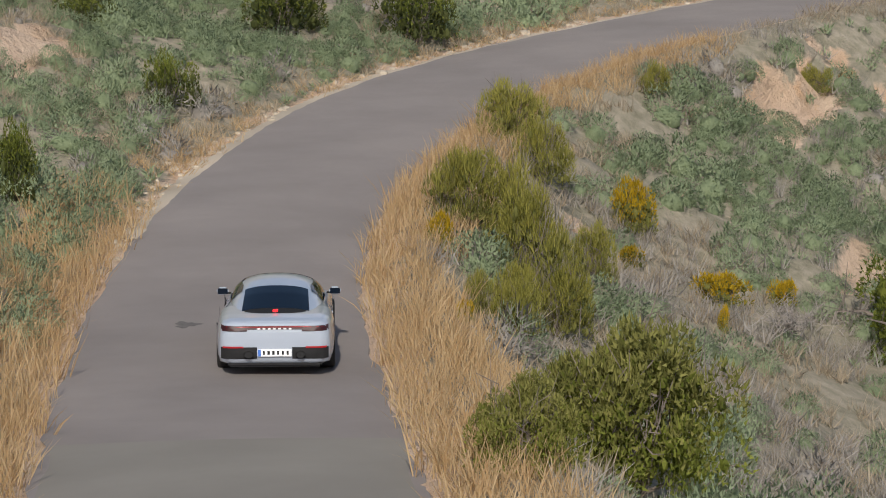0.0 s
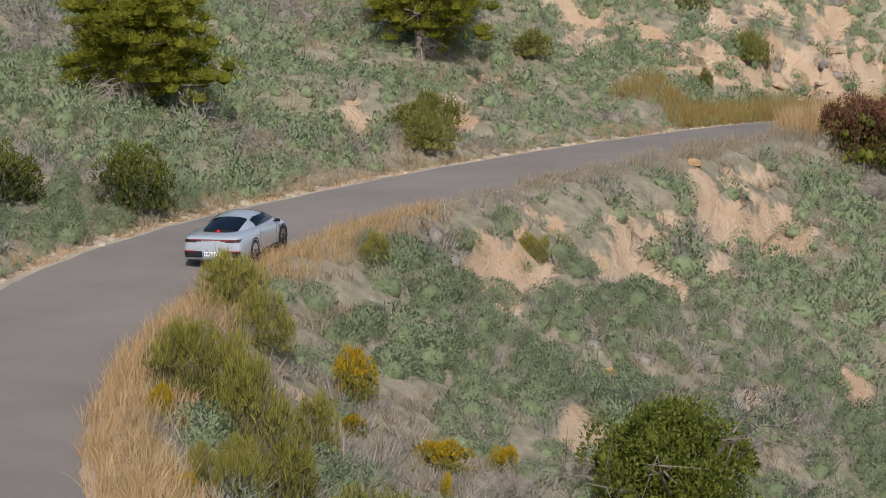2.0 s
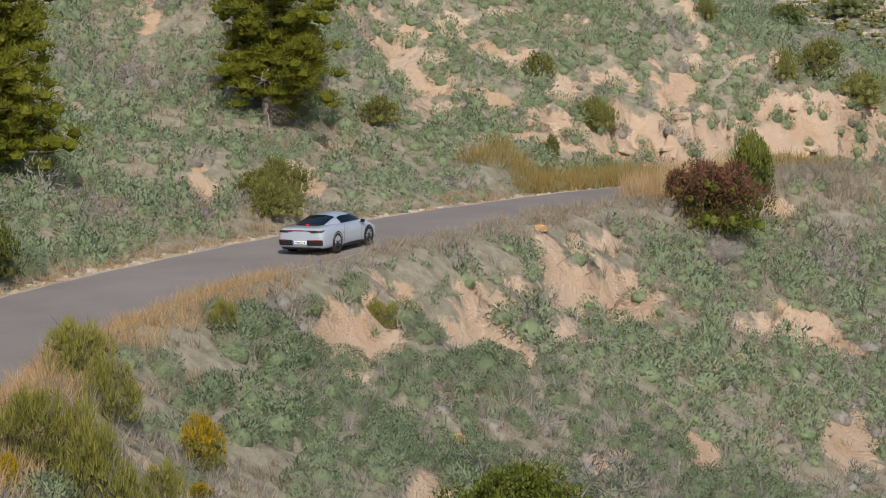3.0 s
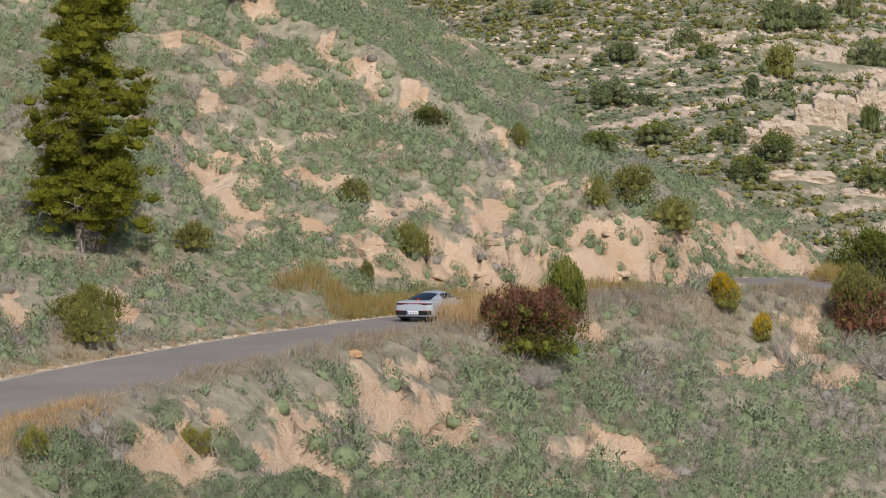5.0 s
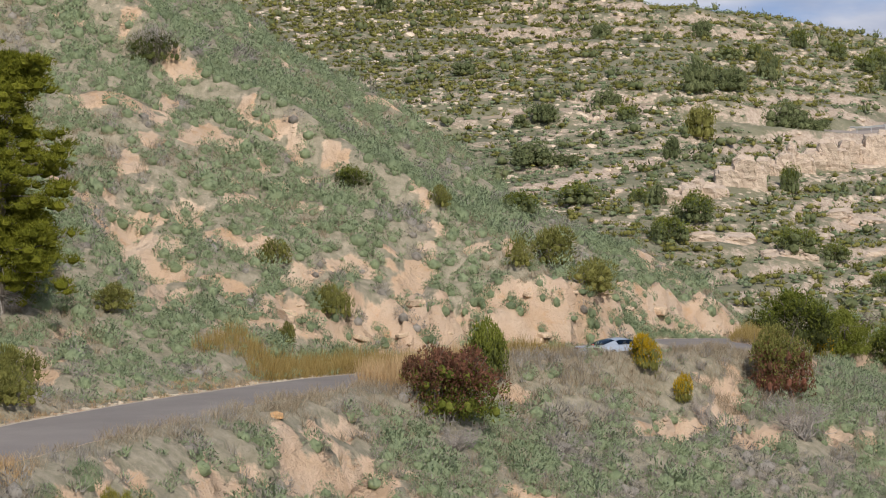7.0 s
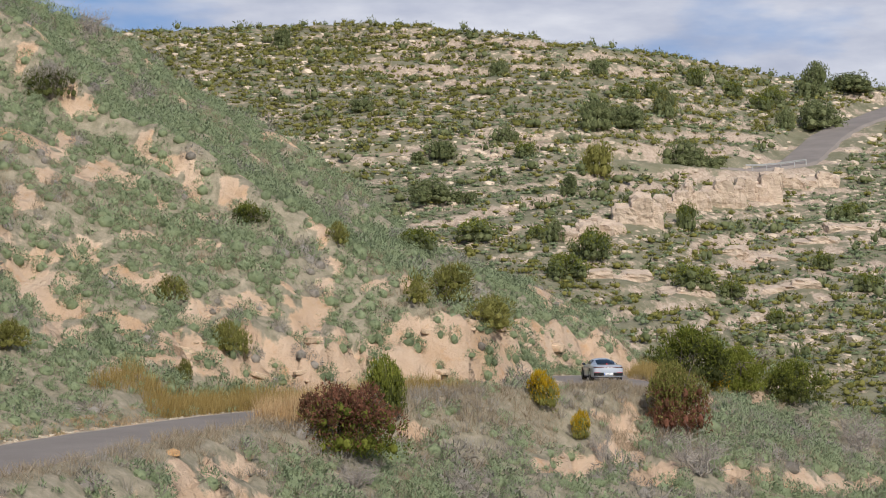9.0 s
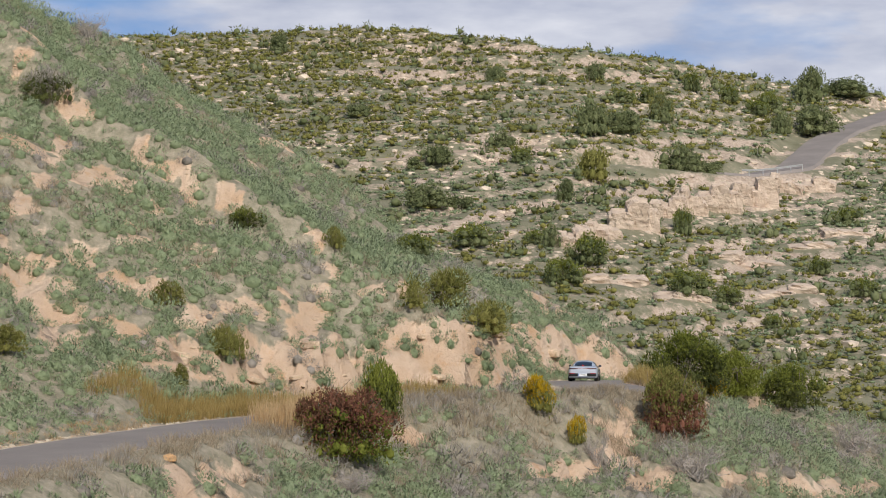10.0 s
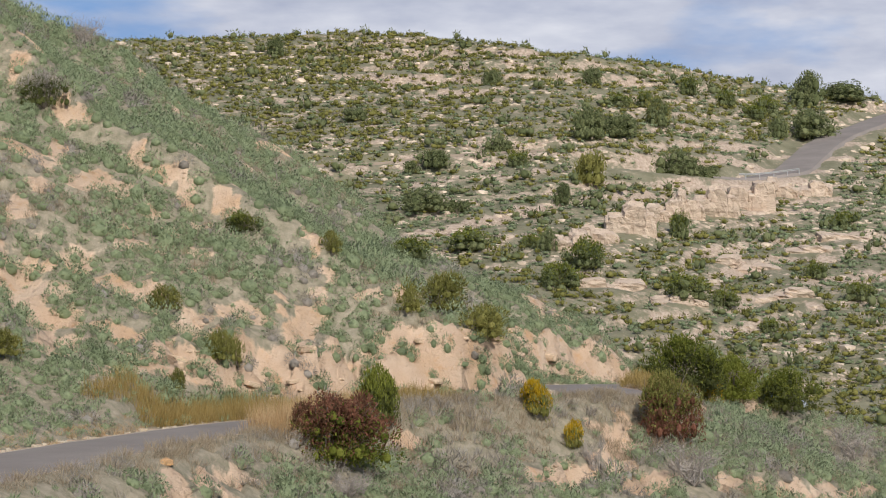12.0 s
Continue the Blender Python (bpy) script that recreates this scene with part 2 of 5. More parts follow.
SCARS += [(-8.9, 131.2, 1.62, 0.55, -0.09, 1.31, 0.8), (-10.3, 134.5, 1.28, 0.44, -0.05, 0.67, 0.3), (-7.3, 135.6, 1.02, 3.08, -0.1, 1.81, 0.4), (-4.9, 134.4, 1.12, 1.24, -0.06, 1.51, 0.8), (-0.6, 137.1, 2.08, 2.11, -0.01, 1.1, 0.7), (-3.0, 137.1, 1.47, 0.78, -0.02, 0.9, 0.4), (2.4, 140.1, 1.86, 1.77, 0.02, 0.98, 0.6), (7.4, 171.1, 2.71, 4.45, 0.04, 0.86, 0.5), (6.8, 180.3, 1.99, 3.83, 0.08, 2.14, 0.1)]  # cut
SCARS += [(-19.2, 142.0, 1.07, 1.73, -0.17, 1.28, 0.25), (-21.3, 138.6, 0.78, 0.8, -0.13, 0.81, 0.25), (-15.5, 144.9, 0.94, 0.1, -0.06, 0.51, 0.2), (-21.3, 143.3, 0.42, 0.55, -0.36, 2.38, 0.2), (-20.9, 147.5, 1.26, 0.18, -0.07, 0.44, 0.15), (-17.5, 141.8, 0.61, 0.07, -0.11, 0.86, 0.2), (-16.0, 141.2, 0.67, 0.62, -0.07, 0.57, 0.2), (-14.3, 143.9, 0.65, 0.4, -0.07, 0.65, 0.2), (-12.1, 144.2, 0.83, -0.13, -0.05, 0.58, 0.2), (-10.1, 170.8, 0.64, 1.67, -0.08, 1.34, 0.2), (-6.7, 165.8, 1.44, 0.06, -0.07, 1.73, 0.25), (-7.2, 143.3, 0.62, 0.03, -0.06, 1.12, 0.15), (-18.9, 133.6, 0.58, 1.26, -0.19, 1.32, 0.25)]  # hill streaks
SCARS += [(-17.1, 132.7, 0.61, 0.62, -0.11, 0.83, 0.2), (-17.9, 175.9, 0.32, 1.5, -0.12, 1.15, 0.15), (-22.6, 135.7, 0.61, 0.27, -0.19, 1.12, 0.2), (-13.3, 181.0, 0.45, 1.68, -0.06, 0.83, 0.1), (-13.1, 142.7, 0.49, 0.72, -0.07, 0.81, 0.15), (-2.2, 142.6, 0.55, 0.41, -0.01, 0.93, 0.15), (-24.4, 149.0, 0.44, 0.07, -0.06, 0.37, 0.15), (-24.7, 176.7, 0.77, 0.11, -0.13, 0.92, 0.15), (-13.2, 172.9, 0.41, 0.57, -0.04, 0.57, 0.1), (-17.2, 145.7, 0.45, -0.05, -0.09, 0.73, 0.15), (-14.7, 140.3, 0.46, 0.29, -0.07, 0.61, 0.15), (-3.9, 140.6, 0.6, 0.32, -0.01, 0.3, 0.15), (-16.5, 137.2, 0.5, 0.81, -0.07, 0.59, 0.15), (-13.0, 138.7, 0.55, -0.08, -0.06, 0.59, 0.15)]  # hill streaks 2
SCARS += [(-8.4, 98.9, 0.61, 1.62, -0.07, 0.77, 0.3), (8.5, 125.0, 0.8, 0.58, 0.21, 3.05, 0.4), (9.4, 122.1, 1.12, 0.82, 0.13, 1.61, 0.4), (5.7, 120.1, 1.17, 1.52, 0.08, 1.72, 0.4), (-1.8, 116.0, 0.55, 0.5, -0.01, 0.43, 0.2), (17.8, 130.5, 3.61, 3.66, 0.21, 1.53, 0.4), (22.4, 138.6, 0.99, 2.23, 0.32, 1.99, 0.3), (20.1, 171.6, 1.22, 1.71, 0.1, 0.9, 0.2), (14.4, 141.8, 0.49, -0.05, 0.13, 1.3, 0.2), (8.0, 127.0, 0.76, 0.73, 0.03, 0.44, 0.2)]  # below the bend


def scar_field(x, y):
    bare, drop = np.zeros_like(x), np.zeros_like(x)
    wob = 0.34 * wave(x, y, 1.6, 5) + 0.26 * wave(x, y, 4.0, 6)
    for cx, cy, ax, ay, bx, by, dep in SCARS:
        k_ = (1.0 if cy > 138 and cx < 4 else 1.14 if cy > 120 and cx < 4 else 1.3) * (ax * by - ay * bx)
        u, v = ((x - cx) * by - (y - cy) * bx) / k_, ((y - cy) * ax - (x - cx) * ay) / k_
        r = np.sqrt(u * u + v * v) + wob
        bare = np.maximum(bare, 1 - smooth(0.85, 1.08, r))
        drop += 1.8 * dep * (1 - smooth(0.62, 1.0, r)) * (1 + 0.25 * wave(x, y, 2.6, 7))
    return bare, drop


CREST = [(-30, 7.2), (-8, 6.3), (-4.7, 6.48), (-1.8, 6.6), (-0.5, 6.55), (1.4, 6.32), (3.9, 6.05), (5.8, 5.68), (7.6, 5.3), (9.6, 5.05), (14, 4.6), (30, 4.0)]


def far_hill(x, y):
    """The stony hill across the valley, in ledges of rock."""
    D, az = np.hypot(x, y), np.degrees(np.arctan2(x, y))
    c = np.array(CREST)
    el = np.interp(az, c[:, 0], c[:, 1])
    dc = 430 + 25 * wave(x * 0, az, 0.35, 9) - 1.5 * np.clip(az, 0, 20)
    zc = 8 + np.tan(np.radians(el)) * dc - 1.0
    t = (D - 200) / (dc - 200)
    z = -7 + (zc + 7) * np.clip(t, -0.3, 1) ** 1 * (0.82 + 0.18 * np.clip(t, 0, 1))
    over = np.clip(D - dc, 0, None)
    z = np.where(over > 0, zc - 0.0016 * over ** 2, z)
    z = np.where(over > 150, zc - 36 - 0.10 * (over - 150), z)
    lie = z - x * (0.03 + 0.13 * (1 - smooth(310, 375, D))) + 1.1 * wave(x, y, 0.035, 11) + 0.75 * wave(x, y, 0.13, 12) + 0.45 * wave(x, y, 0.4, 16)
    q = 3.1
    ph = (lie / q) % 1.0
    step = np.where(ph < 0.72, ph * 0.45, 0.324 + (ph - 0.72) * (0.676 / 0.28)) - ph
    lie2 = lie * 0.37 + 0.5 * wave(x, y, 0.05, 15)
    amp = (0.35 + 0.9 * smooth(0.3, 0.7, np.abs(lie2 % 1.0 - 0.5) * 2)) * smooth(215, 250, D) * (1 - smooth(0.97, 1.05, D / dc)) * (0.30 + 0.70 * np.clip(wave(x, y, 0.045, 13) + 0.5 + 0.4 * wave(x, y, 0.16, 17), 0, 1))
    z = z + q * step * amp + 0.18 * wave(x, y, 0.7, 14) * smooth(215, 240, D)
    return np.maximum(z, -60), lie / q, smooth(0.60, 0.76, ph) * np.clip(amp, 0, 1) * (0.25 + 0.75 * smooth(250, 325, D)) * (1 - 0.5 * smooth(0.80, 0.97, D / dc))


# crest of the spur towards its end: x, height
NOSE_X = [-30, -21.3, -17.3, -13.3, -9.4, -5.4, -1.6, 2.2, 5.8, 7.7, 9.5, 11.4, 13, 20, 31, 60]
NOSE_Z = [33, 27.5, 24.6, 21.8, 18.9, 15.4, 12.1, 10.3, 9.6, 8.6, 7.5, 6.1, 4.6, 3.0, 0, -9]


def shape(x, y):
    """Height of the land, and how bare and how stony it is."""
    i, s = beside(x, y)
    i, s = i.reshape(x.shape), s.reshape(x.shape)
    z0, yr = LINE[i, 2], LINE[i, 1]
    hilly = smooth(106, 124, yr)
    right, left = np.clip(s - 3.3, 0, None), np.clip(-s - 3.2, 0, None)
    steep = 0.50 + 0.06 * wave(x, y, 0.12, 1)
    down = steep * right - 0.35 * np.exp(-((s - 4.2) / 1.2) ** 2) * (s > 2.4)
    ragged = 0.55 * wave(x, y, 1.1, 31) + 0.30 * wave(x, y, 2.7, 32)
    berm = smooth(116, 119, yr) * (1 - smooth(132, 136, yr)) * smooth(2.5, 3.6, s) * (1 - smooth(4.2, 7.0, s)) * 0.62
    setback = 1.0 + ragged * 0.8 + 4.2 * smooth(110, 120, yr) * (1 - smooth(128, 142, yr))
    bank = (0.45 + 0.3 * wave(x, y, 0.5, 2)) * (1 - hilly) + hilly * (2.5 + 0.7 * wave(x, y, 0.35, 3) + 0.3 * wave(x, y, 1.4, 33))
    rise = bank * (0.45 * smooth(0, 0.8, left - setback * hilly) + 0.55 * smooth(0.5, 1.5, left - setback * hilly + 0.4 * ragged)) + (0.27 * (1 - hilly) + 0.60 * hilly) * np.clip(left - 1.2 - setback * hilly, 0, None) + 0.02 * left
    rise = np.minimum(rise, 46)
    z = z0 + np.where(s > 0, berm - down, rise)
    z = z - 0.04 * (np.abs(s) < 2.9)
    rough_ = smooth(3.3, 6, np.abs(s))
    z = z + rough_ * (0.32 * wave(x, y, 0.45, 21) + 0.12 * wave(x, y, 1.5, 22))
    # the spur runs out in a nose where the road bends out of sight
    nose = np.interp(x, NOSE_X, NOSE_Z) + 0.5 * wave(x, y, 0.35, 27) - 0.07 * np.clip(176 - y, 0, 70)
    low = smooth(118, 136, yr) * (s < -3.2) * (y > 120)
    over = np.clip(z - np.maximum(nose, z0 + 0.4), 0, None)
    z = z - low * (over - 0.5 * (1 - np.exp(-over / 0.5)))
    z = z - smooth(11, 16, x) * smooth(150, 160, yr) * 0.55 * np.clip(-s - 3.4, 0, None)
    z = z - np.where(s < 0, np.clip(y - 183 - 0.12 * np.clip(-x, 0, 60), 0, None) * 0.75, 0)
    z = np.maximum(z, -22 + 0.4 * wave(x, y, 0.1, 23))
    bare, drop = scar_field(x, y)
    z = z - drop * smooth(2.7, 4.8, np.abs(s))
    cut = hilly * smooth(0.1, 0.5, left - setback) * (1 - smooth(1.6 , 2.8, left - setback + ragged))
    z = z + (0.9 * cut + 0.35 * bare) * 0.15 * np.random.RandomState(8).randn(*x.shape)
    bare = np.maximum(bare, 0.95 * cut)
    bare = np.maximum(bare, 0.8 * (np.abs(s) < 3.1))
    bare = np.maximum(bare, 0.95 * hilly * smooth(2, 4, left) * smooth(0.78, 1.15, 0.7 * wave(x, y, 0.42, 24) + 0.75 * wave(x, y, 1.5, 26)))
    bare = np.maximum(bare, 0.12 + 0.2 * np.clip(wave(x, y, 0.3, 25), 0, 1))
    fz, lie, ledge = far_hill(x, y)
    D = np.hypot(x, y)
    fz = np.where(D < 195, -60, fz)
    rocky = smooth(-1.0, 1.0, fz - z)
    bare = bare * (1 - rocky) + ledge * rocky
    z = np.maximum(z, fz)
    return z, bare, rocky


def ticks(*runs):
    out = []
    for a, b, st in runs:
        out += list(np.arange(a, b, st))
    return np.array(out)


GX = np.concatenate([-np.geomspace(1800, 110, 16), ticks((-105, -52, 1.4), (-52, -30, 0.6), (-30, 20, 0.5), (20, 34, 0.6), (34, 120, 1.4)), np.geomspace(121, 1800, 16)])
GY = np.concatenate([-np.geomspace(900, 20, 10), ticks((-18, 24, 2.0), (24, 100, 0.65), (100, 186, 0.5), (186, 262, 1.8), (262, 470, 1.7)), np.geomspace(472, 3000, 20)])
XX, YY = np.meshgrid(GX, GY)
ZZ, BARE, ROCKY = shape(XX, YY)


def blur(z, keep):
    for _ in range(3):
        b = z.copy()
        b[1:-1, 1:-1] = (z[:-2, 1:-1] + z[2:, 1:-1] + z[1:-1, :-2] + z[1:-1, 2:] + 2 * z[1:-1, 1:-1]) / 6
        z = np.where(keep, z, b)
    return z


_i, _s = beside(XX, YY)
SIDE = _s.reshape(XX.shape)
# a bench for the road on the far hill
ZZ = blur(ZZ, (np.abs(SIDE) < 12) | (ROCKY > 0.5) | (np.hypot(XX, YY) > 260))


def on_grid(field, x, y):
    x, y = np.asarray(x, float), np.asarray(y, float)
    i = np.clip(np.searchsorted(GX, x) - 1, 0, len(GX) - 2)
    j = np.clip(np.searchsorted(GY, y) - 1, 0, len(GY) - 2)
    u, v = (x - GX[i]) / (GX[i + 1] - GX[i]), (y - GY[j]) / (GY[j + 1] - GY[j])
    return (field[j, i] * (1 - u) * (1 - v) + field[j, i + 1] * u * (1 - v) + field[j + 1, i] * (1 - u) * v + field[j + 1, i + 1] * u * v)


def height(x, y):
    return on_grid(ZZ, x, y)

FAR_ROAD = [(84, 442, 0), (77, 428, 0), (70, 415, 0), (62.9, 402, 0), (57.9, 392, 0), (52.4, 376.7, 0), (47.8, 364, 0), (39.2, 354.6, 0), (33.4, 349.9, 0), (22, 345, 0)]
fl = spline(FAR_ROAD, 1.5)
fl[:, 2] = height(fl[:, 0], fl[:, 1])
fl[:, 2] = np.convolve(np.pad(fl[:, 2], 8, "edge"), np.ones(17) / 17, "valid") + 0.3
_near = (XX > 10) & (XX < 95) & (YY > 335) & (YY < 460)
_d = np.hypot(XX[_near][:, None] - fl[None, :, 0], YY[_near][:, None] - fl[None, :, 1])
_k = _d.argmin(1)
_w = 1 - smooth(4.2, 7.0, _d.min(1))
ZZ[_near] = ZZ[_near] * (1 - _w) + (fl[_k, 2] - 0.45) * _w


# an old terrace track, level with the slope
tl = spline([(-22, 343.5, 0), (-13.8, 345.4, 0), (-6.4, 347.9, 0), (1.2, 347.0, 0), (7.3, 349.3, 0), (13.5, 352.5, 0)], 1.5)
tl[:, 2] = height(tl[:, 0], tl[:, 1])
tl[:, 2] = np.convolve(np.pad(tl[:, 2], 8, "edge"), np.ones(17) / 17, "valid") + 0.3
_near = (XX > -35) & (XX < 40) & (YY > 330) & (YY < 380)
_d = np.hypot(XX[_near][:, None] - tl[None, :, 0], YY[_near][:, None] - tl[None, :, 1])
_k = _d.argmin(1)
_w = 1 - smooth(4.0, 6.5, _d.min(1))
ZZ[_near] = ZZ[_near] * (1 - _w) + (tl[_k, 2] - 0.40) * _w


def np_mesh(name, verts, faces, mats, index=None, flat=True, normals=None):
    """A mesh from numpy arrays; faces all of one length. normals: soft shading for foliage."""
    me = bpy.data.meshes.new(name)
    faces = np.asarray(faces, dtype=np.int32)
    if normals is not None:
        flat = False
        a, b, c = (np.asarray(verts)[faces[:, k]] for k in range(3))
        away = (np.cross(b - a, c - a) * normals[faces[:, 0]]).sum(1) < 0
        faces[away] = faces[away][:, ::-1]
        own = np.cross(b - a, c - a) * np.where(away, -1, 1)[:, None]
        own /= np.linalg.norm(own, axis=1)[:, None] + 1e-12
        normals = 0.75 * normals
        for k in range(3):
            normals[faces[:, k]] += 0.65 * own / (1 if len(verts) == faces.size else 3)
        normals /= np.linalg.norm(normals, axis=1)[:, None]
    k = faces.shape[1]
    me.vertices.add(len(verts))
    me.vertices.foreach_set("co", np.asarray(verts, dtype=np.float32).ravel())
    me.loops.add(faces.size)
    me.loops.foreach_set("vertex_index", faces.ravel())
    me.polygons.add(len(faces))
    me.polygons.foreach_set("loop_start", np.arange(0, faces.size, k, dtype=np.int32))
    for m in (mats if isinstance(mats, (list, tuple)) else [mats]):
        me.materials.append(m)
    if index is not None:
        me.polygons.foreach_set("material_index", np.asarray(index, dtype=np.int32))
    me.polygons.foreach_set("use_smooth", np.full(len(faces), not flat))
    me.update(calc_edges=True)
    if normals is not None:
        me.attributes.new("custom_normal", "FLOAT_VECTOR", "POINT").data.foreach_set("vector", np.asarray(normals, dtype=np.float32).ravel())
    return me


def grid_faces(ny, nx):
    a = (np.arange(ny - 1)[:, None] * nx + np.arange(nx - 1)[None]).ravel()
    return np.stack([a, a + 1, a + nx + 1, a + nx], 1)


land_me = np_mesh("ground", np.stack([XX, YY, ZZ], -1).reshape(-1, 3), grid_faces(len(GY), len(GX)), M_GROUND, flat=False)
for nm, f in (("bare", BARE), ("rocky", ROCKY)):
    land_me.attributes.new(nm, "FLOAT", "POINT").data.foreach_set("value", f.ravel().astype(np.float32))
ground = tagged(new("ground", land_me), "dry scrub hillside of pale sandy soil and limestone", "ground", kind="structure")


def ribbon(name, line, offsets, lifts, mat, ragged=0.0, smooth_=True, wider=None):
    """A strip that follows line; offsets to its right, with lifts above it."""
    t = np.gradient(line[:, :2], axis=0)
    t /= np.linalg.norm(t, axis=1)[:, None]
    r = np.stack([t[:, 1], -t[:, 0]], 1)
    V = np.zeros((len(line), len(offsets), 3))
    rng = np.random.RandomState(3)
    for k, (o, h) in enumerate(zip(offsets, lifts)):
        edge = ragged * (np.convolve(rng.randn(len(line)), np.ones(3) / 3, "same")) * (k in (0, 1, len(offsets) - 1, len(offsets) - 2))
        V[:, k, :2] = line[:, :2] + r * (o + edge + (0 if wider is None else wider * max(0.0, o / 2.45)))[:, None]
        V[:, k, 2] = line[:, 2] + h
    return new(name, np_mesh(name, V.reshape(-1, 3), grid_faces(len(line), len(offsets))[:, ::-1], mat, flat=not smooth_))


OFF = [-HALF - 0.02, -HALF, -1.6, -0.8, 0, 0.8, 1.6, HALF, HALF + 0.02]
road = tagged(ribbon("road", LINE, OFF, [-0.12, 0.01, 0.03, 0.045, 0.05, 0.045, 0.03, 0.01, -0.12], M_ASPHALT, 0.10, False, WIDEN),
              "narrow worn grey asphalt mountain road", "road", kind="structure")


# ---------------------------------------------------------------- clouds behind the hill
def cloud_bank():
    m = bpy.data.materials.new("cloud_bank")
    m.use_nodes = True
    nt = m.node_tree
    nt.nodes.clear()
    out, em = nt.nodes.new("ShaderNodeOutputMaterial"), nt.nodes.new("ShaderNodeEmission")
    mp = nt.nodes.new("ShaderNodeMapping")
    mp.inputs["Scale"].default_value = (0.0022, 0.0022, 0.0075)
    mp.inputs["Location"].default_value = (0.0, 0.0, 0.0)
    nt.links.new(position(nt), mp.inputs["Vector"])
    n1 = noise_tex(nt, 1.1, 6, 0.52, mp.outputs[0])
    n2 = noise_tex(nt, 3.0, 5, 0.55, mp.outputs[0])
    white = ramp(nt, n2, [(0.3, (0.43, 0.47, 0.60)), (0.7, (0.72, 0.74, 0.82))])
    col = mix(nt, ramp(nt, n1, [(0.31, (0, 0, 0)), (0.46, (1, 1, 1))]), (0.20, 0.36, 0.66), white)
    nt.links.new(col, em.inputs[0])
    nt.links.new(em.outputs[0], out.inputs[0])
    V = []
    for z in np.linspace(-200, 900, 12):
        for a in np.linspace(-40, 40, 41):
            V.append((2800 * math.sin(radians(a)), 2800 * math.cos(radians(a)), z))
    tagged(new("backdrop", np_mesh("backdrop", V, grid_faces(12, 41), m, flat=False)), "blue sky with broad white-grey clouds", "sky", kind="structure")


cloud_bank()


# ---------------------------------------------------------------- plants
def part(name, data, parent, label=""):
    """Links a mesh as one object under a thing or under a part."""
    ob = new(name, data)
    ob.parent = parent
    if label:
        ob["label"] = label
    return ob


_ico = bmesh.new()
bmesh.ops.create_icosphere(_ico, subdivisions=1, radius=1)
ICO_V = np.array([v.co[:] for v in _ico.verts])
ICO_F = np.array([[v.index for v in f.verts] for f in _ico.faces])
_ico.free()


def join(parts):
    """Several (verts, tris) as one."""
    V, F, n = [], [], 0
    for v, f in parts:
        V.append(v)
        F.append(np.asarray(f) + n)
        n += len(v)
    return np.vstack(V), np.vstack(F)


def leaves(p, out, length, width, rng, up=0.5, stray=0.5):
    """A pointed leaf spray at each point p, leaning along out."""
    n = len(p)
    d = out + np.array([0, 0, up]) + stray * rng.randn(n, 3)
    d /= np.linalg.norm(d, axis=1)[:, None] + 1e-9
    side = np.cross(d, rng.randn(n, 3))
    side /= np.linalg.norm(side, axis=1)[:, None] + 1e-9
    L = length * rng.uniform(0.6, 1.35, (n, 1))
    w = width * rng.uniform(0.7, 1.3, (n, 1))
    V = np.stack([p - side * w / 2, p + side * w / 2, p + d * L], 1).reshape(-1, 3)
    return V, np.arange(3 * n).reshape(-1, 3)


def bush(rng, lobes=7, per=55, length=0.16, width=0.05, up=0.55, core=0.6, tall=1.0, lobe=0.42, stray=0.5, solid=True):
    """A shrub about 1 m in radius and 1 m high, of lobes clad in leaves: verts, tris, number of leaf tris, normals."""
    made, cores, norms, core_norms = [], [], [], []

    def clad(c, q, size, inner, outer):
        made.append(leaves(c + q * size * rng.uniform(inner, outer, (len(q), 1)), q, length, width, rng, up, stray))
        n = q + 0.35 * np.array([c[0], c[1], 0.8]) + 0.30 * rng.randn(len(q), 3)
        norms.append(np.repeat(n / np.linalg.norm(n, axis=1)[:, None], 3, axis=0))

    def ball(v, c):
        cores.append((v + c, ICO_F))
        core_norms.append(ICO_V)

    for k in range(lobes):
        a, r = rng.uniform(0, 6.283), rng.uniform(0.0, 0.68) ** 0.7
        size = lobe * rng.uniform(0.7, 1.2)
        c = np.array([r * np.cos(a), r * np.sin(a), max(0.12, (1 - 0.55 * r * r) * rng.uniform(0.45, 0.8)) * tall])
        q = rng.randn(per, 3)
        q[:, 2] = np.abs(q[:, 2]) * 1.1 - 0.35
        q /= np.linalg.norm(q, axis=1)[:, None]
        clad(c, q, size, 0.72, 1.0)
        low = c * np.array([1.05, 1.05, 0.36])
        q = rng.randn(int(per * 0.45), 3)
        q[:, 2] = np.abs(q[:, 2]) * 0.9 - 0.45
        q /= np.linalg.norm(q, axis=1)[:, None]
        clad(low, q, size, 0.8, 1.05)
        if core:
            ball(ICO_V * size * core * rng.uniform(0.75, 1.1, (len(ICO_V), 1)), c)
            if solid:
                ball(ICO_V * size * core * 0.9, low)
    v, f = join(made + cores)
    return v, f, len(f) - sum(len(q[1]) for q in cores), np.vstack(norms + core_norms)


